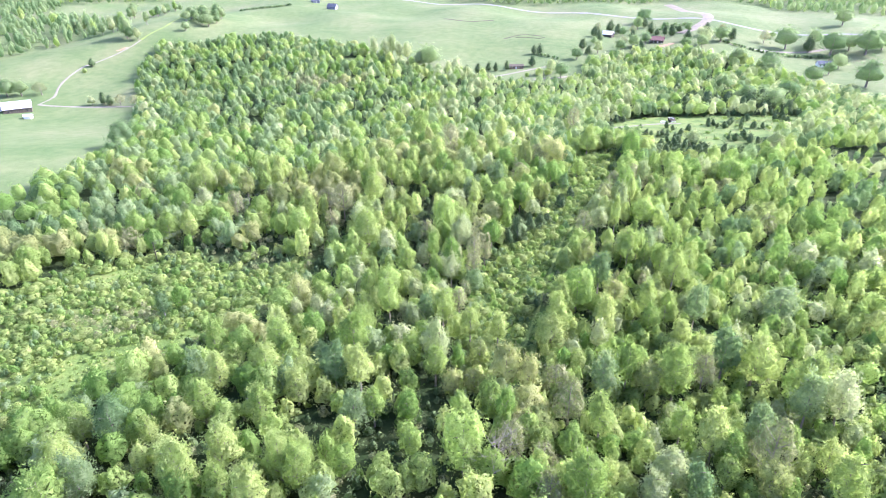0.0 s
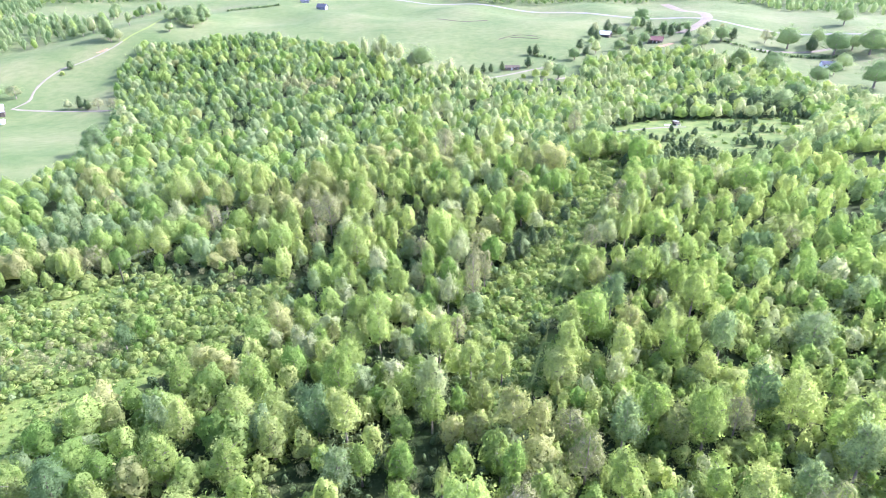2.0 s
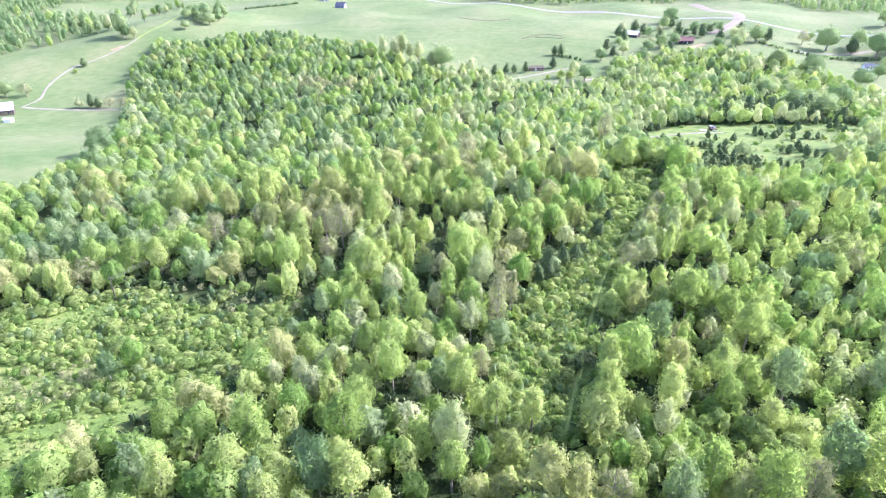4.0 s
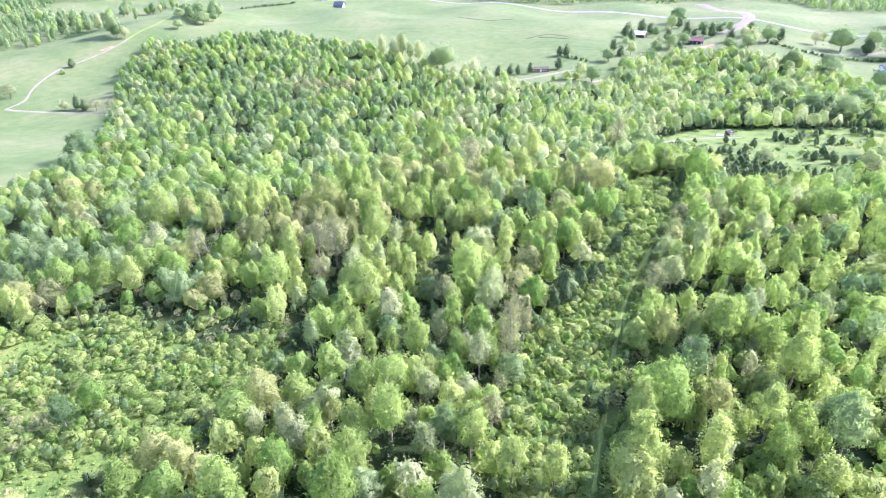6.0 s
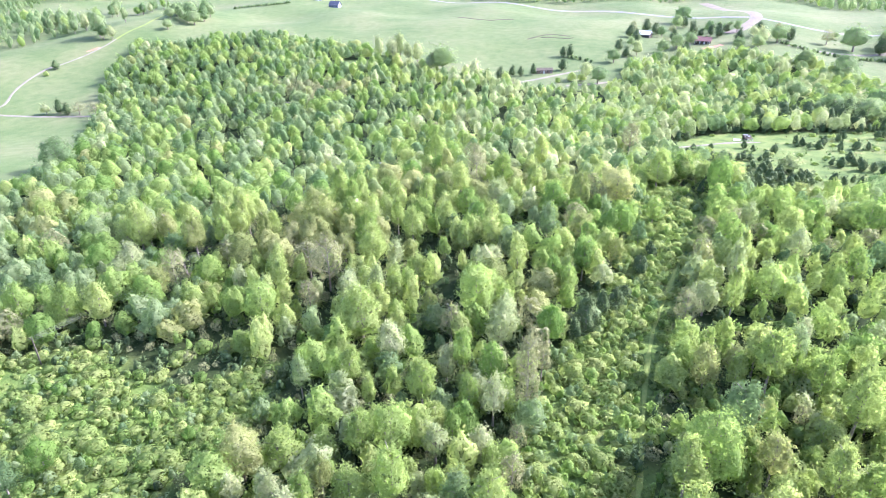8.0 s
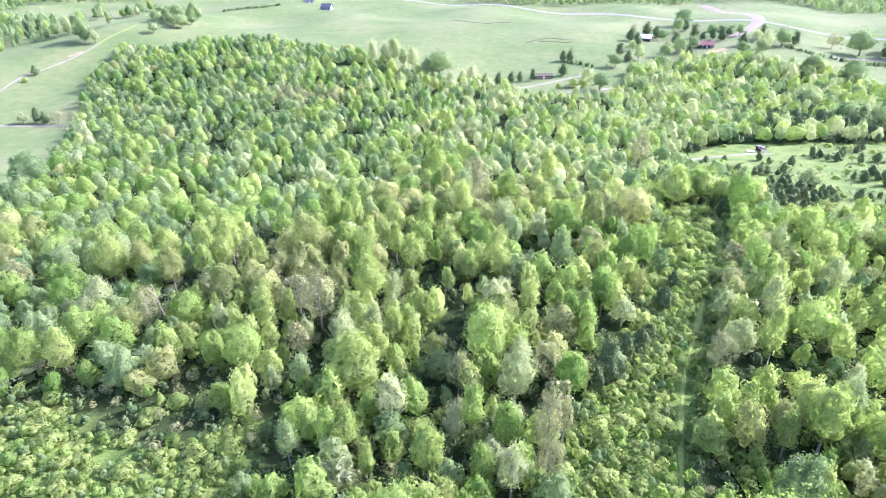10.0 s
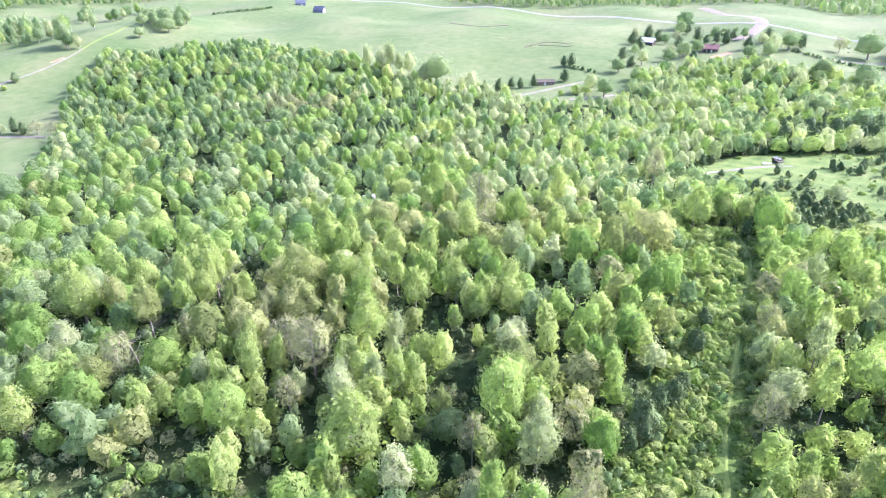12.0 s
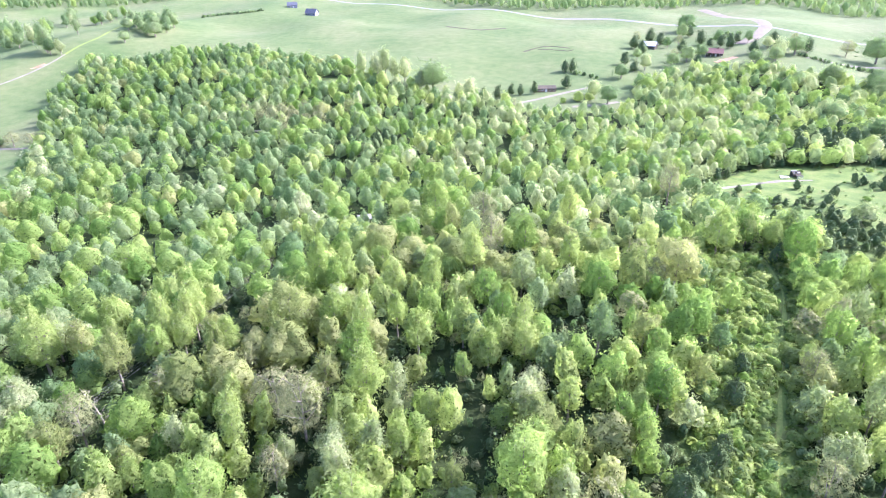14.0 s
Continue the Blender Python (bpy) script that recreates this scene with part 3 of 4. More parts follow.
MAPLE_ROW_1 = [
    (38.2, 149.6, 17.2, 12.1), (-70.1, 74.9, 14.9, 10.7), (-7.1, 81.6, 8.9, 5.4), (53.1, 82.9, 10.2, 5.2), (3.4, 86.5, 17.2, 11.4), (55.8, 87.6, 12.5, 6.2), (-77.2, 90.2, 9.6, 9.9),
    (25.3, 90.3, 10.9, 5.9), (-7, 90.9, 9.5, 5.7), (-8, 95.1, 6.4, 5.1), (48.8, 95.3, 11.8, 5.6), (-75.8, 96.5, 9.4, 6.9), (12.6, 97.2, 14.9, 5),
    (-61.3, 98.2, 10.3, 7.3), (-8, 100.8, 10.2, 6.1), (10.6, 100.9, 9.1, 4.8), (-8.4, 111.4, 7.3, 6.3), (3.3, 117.4, 11, 3.8), (-40.2, 123.2, 14.4, 7.6),
    (-33.2, 129.9, 12.1, 7.9), (-28.6, 139.6, 11.4, 4.4), (-14.8, 140.8, 16.4, 7.1), (-74.6, 148.1, 10, 5.6), (1.4, 149.8, 8.1, 5), (-16.1, 153.6, 13.3, 9),
]
MAPLE_ROW_2 = [
    (-5.3, 156.4, 9.6, 4), (2.6, 171.8, 14, 6.6), (-2.9, 175.6, 14.8, 4.8), (63.1, 176.6, 14.4, 5.7), (-37.9, 181, 6.2, 4.9), (16.5, 185.7, 13.1, 6.8),
    (17.4, 193.6, 7.6, 5.5), (-108.6, 195.8, 13.7, 8.6), (0.6, 196.1, 18, 10.9), (-50.6, 196.3, 14.2, 9.5), (73, 202.7, 13.8, 10.1), (24, 205.6, 11.1, 5),
    (4.2, 205.8, 10.6, 9.4), (24.6, 209, 9.4, 5.2), (93.8, 209.9, 5.3, 4.3), (20.8, 209.9, 11.7, 4.8), (29.5, 214.8, 13.4, 6.7), (31.3, 221.3, 10.2, 9.2),
    (72.6, 221.5, 13.7, 6.8), (-7, 227, 8.3, 4.5), (73.9, 232.4, 12.6, 7.6), (-72, 234.1, 12.9, 6.6), (44.9, 237.9, 12.7, 8.2), (121, 241.9, 13.4, 14.1),
]
MAPLE_ROW_3 = [
    (3, 245.4, 10.7, 6.5), (58.1, 248.4, 9.8, 6.2), (27.3, 253.1, 14.3, 10.1), (0, 254, 12.7, 8.3), (101.2, 255.1, 11.5, 9.8), (-109.1, 256.3, 11, 7.2),
    (83.3, 272.6, 16.6, 10.7), (-101.6, 286.1, 11.1, 11.7), (79.7, 287.9, 14, 12.3), (-86.9, 299.4, 9.3, 9.3), (-33.9, 306.4, 7.7, 8),
]
LOCUST_ROW_1 = [
    (45.4, 78.2, 13.4, 6.3), (-66.2, 78.7, 13.3, 8.1), (63.3, 92.5, 15.1, 6.5), (-67, 93.2, 14.1, 8.7), (-18.8, 97.6, 13.3, 7.3), (76.9, 99.5, 17.8, 7.7),
    (69.4, 102.4, 6.6, 5), (35.5, 108.2, 15.7, 7.2), (-25, 111.5, 15.5, 8.6), (66.7, 117.2, 18, 8.1), (-29.5, 119.6, 9, 7.5), (68, 138.9, 17, 6.7),
    (-5, 139, 12.4, 5.6), (-77.3, 142.7, 9.6, 4.8), (95, 145.1, 12.9, 13.6), (72.6, 147.8, 11.7, 8.1), (46.2, 157.3, 17.3, 7.5),
    (-35.8, 170.4, 11.1, 4.3), (67, 178.1, 14, 5.6), (22.5, 233.1, 14.6, 6.7), (49.5, 233.9, 8.1, 5.6), (94.2, 286.8, 14.6, 7.4), (-170.5, 317.8, 16.1, 17),
]
PALE_ROW_1 = [
    (37.3, 77.6, 11.9, 6.2), (41.5, 81.6, 14.3, 7.6), (84.2, 100.2, 18, 9.5), (-2.1, 121, 15.8, 9), (-3.1, 127.2, 8.1, 6.8), (39.2, 127.7, 12.2, 5.1),
    (-8.2, 135.1, 11.8, 6), (-30.9, 136.4, 10.8, 5.7), (-34.2, 140.5, 10.5, 5), (-40.2, 141.1, 9.3, 4.3), (-10.9, 144.2, 6.6, 4.5), (-8.3, 151.9, 10.5, 5.6),
    (30.4, 152.9, 9.3, 3.1), (-0.4, 153.5, 8.2, 6.1), (-24.1, 156.1, 8.4, 4.5), (2.5, 162.5, 12.9, 5.9), (3.8, 175.5, 9.9, 6.5), (-6.4, 176, 9.8, 5.8),
    (-18.4, 179.9, 13.5, 6.8), (89.3, 185.5, 9.2, 6.9), (5.8, 186.1, 14.4, 9.1), (73.6, 186.7, 9.9, 4.3), (7.4, 194.5, 10.3, 8.3), (56, 199.4, 11.1, 8.8),
]
PALE_ROW_2 = [
    (-29.5, 199.9, 13.9, 6.7), (-23.9, 204.8, 12.5, 5.8), (-39.4, 205.8, 8.7, 4.9), (-30.9, 205.9, 10.8, 8.5), (66.1, 208.3, 16.8, 5), (-59.5, 209.2, 10.2, 5.8),
    (3.9, 214.7, 12.3, 8), (-90.8, 217, 13.5, 7.2), (6.6, 220.8, 8, 7.6), (-20.7, 222.3, 10.6, 5.7), (89.9, 223.2, 12, 8.8), (-96.4, 238.9, 15, 8.1),
    (84.2, 240.9, 12.3, 7), (-116.5, 250.3, 9.2, 8.6), (114.1, 257.3, 8.7, 7.6), (9.7, 259.3, 12.6, 7.9), (11.4, 265.5, 10.9, 9), (35.5, 274.7, 10.1, 6.2),
    (-16.7, 277.3, 8.6, 6.4), (-60.3, 332, 12.2, 9.9),
]
OAK_ROW_1 = [
    (60.3, 80.3, 12.8, 8.1), (18.8, 109, 14.7, 6.2), (1.7, 109.9, 8.9, 5.7), (46.3, 110.1, 13.8, 8.3), (14, 110.5, 16.5, 8.3), (6.8, 111, 8.8, 6.4),
    (8.7, 119.9, 10.6, 6.9), (-26.7, 144.7, 9.6, 4.8), (-40.7, 147.8, 12.9, 9.5), (48.9, 149, 12.7, 6.6), (46.2, 172.8, 12.9, 7.4), (52.9, 175.3, 11.2, 5.4),
    (-10.5, 197.3, 10.1, 4.3), (-66.6, 204.1, 9.1, 6.3), (-80.5, 207.3, 12, 7.9), (62.4, 217.4, 9.7, 7.2), (39.5, 221.5, 10.2, 6.1), (-35, 225.2, 11, 7.8),
    (-77.9, 228, 15.6, 8.2), (-58.6, 231.7, 15.7, 4.8), (32.3, 233.2, 12.3, 8.3), (-88.2, 234.6, 14.6, 7), (-45.4, 242.2, 18.1, 14.9), (-63, 243.7, 9.3, 6.1),
]
OAK_ROW_2 = [
    (36.6, 256.3, 16.4, 8.9), (49.3, 260.3, 16.1, 15.8), (-6.4, 303, 13.9, 7.9),
]
BUDDING_ROW_1 = [
    (18.6, 77.2, 11.9, 7.1), (62.6, 85.5, 18, 10.3), (19.3, 87.5, 8.8, 6.4), (12.9, 89.7, 12.8, 7.6), (16.2, 96.5, 8.4, 6.7), (26.6, 100.8, 14.5, 8.2),
    (25.7, 111.3, 10.6, 7.6), (60, 112.4, 14, 6.3), (4.3, 144.6, 11.1, 5.3), (6.2, 155.1, 7.7, 4.5), (61.3, 162.8, 6.8, 3.7), (53.3, 163.3, 6.7, 3.8),
    (9.2, 164.9, 12.5, 6), (9.9, 171, 16.8, 6.3), (13.6, 176.1, 9.7, 4.9), (-5.3, 188, 12.3, 6.1), (46.8, 193.2, 13.3, 7.2), (-40.2, 201, 11, 5.7),
    (-77.5, 211.6, 14.1, 8), (-37.2, 212.2, 18, 11.1), (-43.8, 219, 12, 12.7), (-67.2, 222.2, 10.2, 5.4), (63.7, 222.7, 9.7, 7.7), (4.4, 285.3, 16.4, 9.9),
]
BUDDING_ROW_2 = [
    (5, 317.7, 12.8, 11.7), (71.7, 326.5, 17.9, 9.4),
]
CEDAR_ROW_1 = [
    (22.8, 190.2, 10.2, 3.9), (26.3, 193.1, 13.1, 6.3), (10.8, 196.8, 11.2, 2.7), (31.5, 199.6, 9.4, 4.1), (35.5, 201.9, 9.1, 3.8), (38.8, 206.3, 5.5, 3.4),
    (45.6, 217.6, 8.2, 4.3), (50.9, 226.3, 6.7, 3.6),
]
PICKED = []
PICKED += [(x, y, h, "poplar", w) for x, y, h, w in POPLAR_ROW_1]
PICKED += [(x, y, h, "poplar", w) for x, y, h, w in POPLAR_ROW_2]
PICKED += [(x, y, h, "poplar", w) for x, y, h, w in POPLAR_ROW_3]
PICKED += [(x, y, h, "poplar", w) for x, y, h, w in POPLAR_ROW_4]
PICKED += [(x, y, h, "poplar", w) for x, y, h, w in POPLAR_ROW_5]
PICKED += [(x, y, h, "poplar", w) for x, y, h, w in POPLAR_ROW_6]
PICKED += [(x, y, h, "maple", w) for x, y, h, w in MAPLE_ROW_1]
PICKED += [(x, y, h, "maple", w) for x, y, h, w in MAPLE_ROW_2]
PICKED += [(x, y, h, "maple", w) for x, y, h, w in MAPLE_ROW_3]
PICKED += [(x, y, h, "locust", w) for x, y, h, w in LOCUST_ROW_1]
PICKED += [(x, y, h, "pale", w) for x, y, h, w in PALE_ROW_1]
PICKED += [(x, y, h, "pale", w) for x, y, h, w in PALE_ROW_2]
PICKED += [(x, y, h, "oak", w) for x, y, h, w in OAK_ROW_1]
PICKED += [(x, y, h, "oak", w) for x, y, h, w in OAK_ROW_2]
PICKED += [(x, y, h, "budding", w) for x, y, h, w in BUDDING_ROW_1]
PICKED += [(x, y, h, "budding", w) for x, y, h, w in BUDDING_ROW_2]
PICKED += [(x, y, h, "cedar", w) for x, y, h, w in CEDAR_ROW_1]

NAMES = {"poplar": "poplar", "maple": "maple", "oak": "oak", "locust": "locust_tree", "pale": "willow", "budding": "budding_tree", "cedar": "cedar", "brush": "shrub"}
LABELS = {
    "poplar": ("tall young poplar with a yellow-green egg-shaped crown", "tree"), "maple": ("full maple in bright green leaf", "tree"),
    "oak": ("broad oak with clumped olive-green new leaves", "tree"), "locust": ("blue-green locust tree in dense leaf", "tree"),
    "pale": ("tree with pale silvery young leaves", "tree"), "budding": ("half-bare tree with brownish opening buds", "tree"),
    "cedar": ("dark green conical cedar", "cedar"), "brush": ("rounded bright green shrub in long grass", "shrub"),
}


def beside_track(x, y):
    """How far right of the grass track a place lies, where the track runs."""
    along = np.interp(y, [p[1] for p in TRACK], [p[0] for p in TRACK])
    return np.where((y > 112) & (y < 280), x - along, 99.0)


PICKED = [(float(x + 6.5 - beside_track(x, y)) if -2 < beside_track(x, y) < 6.5 and h > 4 else x, y, h if kind != "cedar" else 0.85 * min(h, 2.2 * w), kind, w if kind != "cedar" else 1.3 * w) for x, y, h, kind, w in PICKED]


def plant(stock, rows, group, rng):
    """Stands each row's tree (x, y, height, kind, width of the crown) on the land, a copy of one of its kind in stock."""
    for x, y, tall, kind, width in rows:
        habit = DRAWN_UP if kind in DRAWN_UP and 0.86 * tall > 1.6 * width else HABIT
        models = stock.setdefault((kind, habit is HABIT), [])
        m = Matrix.LocRotScale((x, y, height(x, y) - 0.03 * tall), Euler((0, 0, rng.uniform(0, 6.28))), (width / (10 * habit[kind][0]),) * 2 + (tall / 10,))
        used = stock.setdefault((kind, habit is HABIT, "used"), 0)
        stock[kind, habit is HABIT, "used"] = used + 1
        if used < 4:
            models.append(tagged(make_tree(rng, kind, stock["leaves"], stock["leaf"], stock["fine"], habit), LABELS[kind][0], LABELS[kind][1], group))
            models[-1].matrix_basis = m
        else:
            model = models[used % 4]
            keep = model.scale.copy()
            model.scale = (1, 1, 1)
            tagged(copy_thing(model, m), group=group)
            model.scale = keep


rng = np.random.default_rng(5)
near_stock, far_stock = {"leaves": 2400, "leaf": 0.32, "fine": 3}, {"leaves": 750, "leaf": 0.5, "fine": 2}
plant(near_stock, PICKED, "trees of the near wood", rng)

# field and garden trees: x, y, height, width
FIELD_OAKS = [(-294, 601, 21, 14), (-10, 512, 19, 20), (256, 582, 13.4, 15), (312, 573, 13.3, 21), (220, 699, 12, 17), (342, 581, 15.7, 15), (343, 554, 18, 22), (369, 547, 15, 24), (389, 557, 14, 17)]
FIELD_POPLARS = [(-283, 598, 11, 7), (-371, 787, 16, 13), (-340, 783, 12.7, 9), (-339, 804, 12.4, 8), (-302, 663, 7.6, 4), (-361, 728, 10.7, 9),
                 (-338, 833, 9.4, 8), (-56, 532, 16, 8), (-45, 519, 18.6, 9), (-40, 522, 21, 9), (-28, 524, 17, 9), (-34, 520, 15, 7),
                 (-18, 510, 13, 9), (12, 498, 13.5, 9), (139, 560, 11.5, 9), (88, 500, 12, 10), (-257, 449, 6.6, 7), (-262, 683, 12.8, 12),
                 (244, 599, 9, 9), (238, 571, 14.5, 12)]
FIELD_LOCUSTS = [(-254, 698, 13.6, 14), (-245, 713, 15, 13), (-236, 656, 8, 14), (-250, 631, 6.3, 10), (94, 488, 11.7, 13), (162, 569, 9, 11),
                 (176, 580, 11.9, 12), (189, 587, 11.6, 11), (217, 563, 8.1, 11), (231, 561, 9.2, 12), (244, 514, 7.8, 12), (257, 485, 10, 12),
                 (221, 512, 5, 10), (117, 541, 7.4, 11), (-327, 463, 11.3, 15), (-319, 467, 11.8, 13), (318, 611, 3.8, 7), (363, 562, 13, 15),
                 (324, 508, 9.8, 14), (306, 490, 10.4, 10), (279, 465, 12.5, 15)]
PASTURE_LOCUSTS = [(311, 450, 14, 22), (260, 493, 7.8, 18), (243, 512, 7.6, 15), (402, 643, 9.6, 18), (205, 446, 8.9, 13), (213, 390, 12.6, 16),
                   (204, 407, 9.4, 15), (236, 416, 11.5, 16)]
LANE_TREES = [(-306, 471, 7.7, 11), (-235, 447, 7, 9), (-223, 444, 7.4, 9)]
FIELD_CEDARS = [(-299, 538, 7, 6), (-249, 450, 9.5, 6), (-243, 448, 7.8, 5.8), (21, 499, 7.8, 5.7), (30, 502, 8.6, 6), (39, 510, 7.3, 5.5),
                (45, 510, 7.3, 5), (54, 512, 8.1, 4.5), (76, 522, 8.6, 7), (82, 558, 7.6, 5.8), (87, 556, 9.5, 6.7), (149, 601, 11.4, 8),
                (179, 645, 10, 10), (130, 556, 7.6, 6.8), (213, 629, 6.5, 6), (218, 621, 9.3, 7), (221, 612, 10.9, 8), (235, 630, 6.9, 7),
                (256, 617, 7.6, 4)]
FIELD_SHRUBS = [(-299, 524, 3.7, 4.5), (68, 491, 4.4, 4), (78, 494, 4.5, 8), (84, 495, 4.8, 7), (245, 527, 3.6, 5)]
MEADOW_CEDARS = [(88, 351, 5.5), (96, 354, 5), (104, 358, 6), (109, 360, 5), (93, 336, 5), (96, 338, 4.2), (99, 332, 4.5), (104, 329, 4.5), (108, 327, 4), (110, 325, 3.2),
                 (113, 328, 4.4), (115, 326, 3.6), (118, 324, 4), (121, 326, 4.6), (123, 324, 4.2), (127, 323, 3.2), (98, 345, 4), (148, 377, 5), (153, 379, 5.5), (161, 382, 6),
                 (166, 379, 5), (171, 377, 5.2), (175, 368, 4), (166, 346, 4.6), (169, 350, 4.4), (158, 347, 3), (71, 308, 6), (84, 275, 8), (104, 283, 6)]
MEADOW_POPLARS = [(75, 286, 11, 8), (81, 287, 12.5, 9), (87, 284, 12, 8), (92, 286, 13.5, 9.5), (97, 282, 11.5, 9), (101, 288, 10, 8)]
FARM_TREES = [(150, 622, 12, 10), (157, 640, 11, 9), (172, 652, 13, 11), (180, 632, 10, 9), (184, 612, 11, 9), (192, 640, 11, 9), (210, 640, 13, 11), (222, 636, 12, 10),
              (180, 570, 9, 8), (168, 584, 10, 9), (228, 588, 12, 10), (240, 622, 11, 9), (252, 606, 12, 11), (262, 598, 13, 11),
              (270, 590, 12, 10), (205, 668, 15, 13), (214, 676, 12, 10), (300, 590, 13, 13), (330, 566, 15, 14), (142, 588, 9, 8), (128, 572, 10, 9)]
for kind, rows in (("pale", [(131, 308, 8, 12)]), ("poplar", MEADOW_POPLARS), ("cedar", FARM_TREES[::2]), ("budding", FARM_TREES[1::4]), ("locust", FARM_TREES[3::4])):
    plant(far_stock, [(x, y, h, kind, w) for x, y, h, w in rows], "trees in the fields", rng)
BANK_TREES = [(-379, 668, 13, 8.3), (-370, 665, 15, 10.7), (-365, 668, 18, 10.6), (-349, 647, 15, 8.8), (-330, 627, 14, 9.9), (-323, 634, 17, 10.2), (-323, 643, 16, 10.0), (-317, 644, 18, 10.8), (-365, 764, 14, 9.0),
              (-363, 770, 14, 8.9), (-297, 654, 14, 7.2), (-344, 778, 10, 8.8), (-342, 786, 12, 7.7), (-337, 795, 12, 8.9), (-339, 813, 13, 8.8), (-336, 826, 14, 6.9), (-330, 829, 11, 7.1)]
for kind, rows in (("locust", BANK_TREES[::2]), ("pale", BANK_TREES[1::4]), ("maple", BANK_TREES[3::4])):
    plant(far_stock, [(x, y, h, kind, w) for x, y, h, w in rows], "trees in the fields", rng)
FIELD_CLUMP = [(-262, 668, 11, 10), (-256, 676, 12, 10), (-250, 668, 10, 10), (-245, 680, 12, 11), (-252, 688, 13, 11), (-262, 692, 12, 10), (-240, 692, 12, 11), (-238, 704, 13, 11),
               (-266, 702, 9, 8), (-258, 710, 12, 10), (-234, 676, 9, 9), (-244, 662, 9, 10), (-298, 606, 16, 10), (-290, 597, 13, 9)]
# oak and poplar rows take locust or willow leaves, a hazed, duller green
for kind, rows in (("locust", FIELD_OAKS), ("locust", FIELD_CLUMP), ("pale", [r for r in FIELD_POPLARS if r[1] < 600]), ("locust", [r for r in FIELD_POPLARS if r[1] >= 600]), ("locust", FIELD_LOCUSTS), ("locust", PASTURE_LOCUSTS), ("budding", LANE_TREES), ("cedar", FIELD_CEDARS), ("brush", FIELD_SHRUBS)):
    plant(far_stock, [(x, y, 1.1 * max(h, 0.9 * w), kind, 1.2 * w) for x, y, h, w in rows], "trees in the fields", rng)
plant(far_stock, [(x, y, h, "cedar", h * (0.95 if h < 5 else 0.8)) for x, y, h in MEADOW_CEDARS], "cedars in the meadow", rng)


def young_stand(x, y):
    """A thicket of slender young trees beside the track."""
    return (x > 24) & (x < 112) & (y < 172)


taken = [(x, y, 0.36 * width + 1.0) for x, y, h, kind, width in PICKED] + [(x, y, 5.2 if y < 160 else 6.2) for x, y in SHADE_GAPS] + [(x, y - 5, 4.0) for x, y in SHADE_GAPS if y > 170]
near = [(x, y, rng.uniform(6.0, 11.5), kind_at(rng, x, y), rng.uniform(0.95, 1.6)) for x, y in scatter(rng, -150, 170, 62, 270, 4.25, lambda x, y: wooded(x, y) & ~young_stand(x, y), taken)]
young = [(x, y, rng.uniform(3.5, 8.5), ("poplar", "poplar", "maple", "poplar", "pale", "poplar", "brush")[rng.integers(7)], rng.uniform(0.95, 1.35))
         for x, y in scatter(rng, 20, 115, 64, 175, 2.9, lambda x, y: wooded(x, y) & young_stand(x, y), [(x, y, 0.8 * r) for x, y, r in taken])]
taken += [(x, y, 3.6) for x, y, *_ in near]
under = []
for x, y in scatter(rng, -125, 130, 65, 300, 2.4, lambda x, y: wooded(x, y) | in_shade_gap(x, y) | under_wires(x, y), []):
    # dark kinds in the gaps put the deep shade there into leaf colour
    if under_wires(x, y) or in_shade_gap(x, y):
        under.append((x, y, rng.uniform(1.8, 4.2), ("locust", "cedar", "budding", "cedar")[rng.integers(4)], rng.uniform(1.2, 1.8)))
    elif x > 18 and y < 185:
        under.append((x, y, rng.uniform(2.0, 4.6), ("brush", "maple", "poplar")[rng.integers(3)], rng.uniform(1.1, 1.7)))
    else:
        under.append((x, y, rng.uniform(2.0, 4.6), ("brush", "locust", "maple", "budding", "cedar")[rng.integers(5)], rng.uniform(1.0, 1.6)))
far = [(x, y, (rng.uniform(6.0, 11.0) + 2.2 * noise.noise(Vector((x / 15, y / 15, 5.0)))) * (0.6 if 80 < x < 230 and 220 < y < 282 else 0.78 if 34 < x < 116 and 430 < y < 490 else 1.0), kind_at(rng, x, y), rng.uniform(1.15, 1.8))
       for x, y in scatter(rng, -290, 340, 60, 640, 4.7, lambda x, y: wooded(x, y) & ~((x > -150) & (x < 170) & (y < 270)), taken)]
grove("near_woods", "dense young broadleaf wood in fresh spring leaf", "woods", near, 340, 3, 0.52, rng, 12)
grove("young_woods", "thicket of slender young trees in bright spring leaf", "woods", young, 330, 2, 0.6, rng, 12)
grove("undergrowth", "leafy green undergrowth below the trees", "undergrowth", under, 40, 1, 1.7, rng, 8)
grove("middle_woods", "broadleaf wood in spring leaf across the valley", "woods", [t for t in far if t[1] < 300], 210, 2, 0.58, rng, 12)
grove("far_woods", "distant broadleaf wood in spring leaf", "woods", [t for t in far if t[1] >= 300], 100, 2, 0.95, rng, 12)


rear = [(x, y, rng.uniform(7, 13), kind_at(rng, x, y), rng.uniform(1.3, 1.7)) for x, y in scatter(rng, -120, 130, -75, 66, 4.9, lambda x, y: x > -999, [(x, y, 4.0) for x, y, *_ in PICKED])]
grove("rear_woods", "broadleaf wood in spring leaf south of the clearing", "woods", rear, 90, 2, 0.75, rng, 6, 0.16)


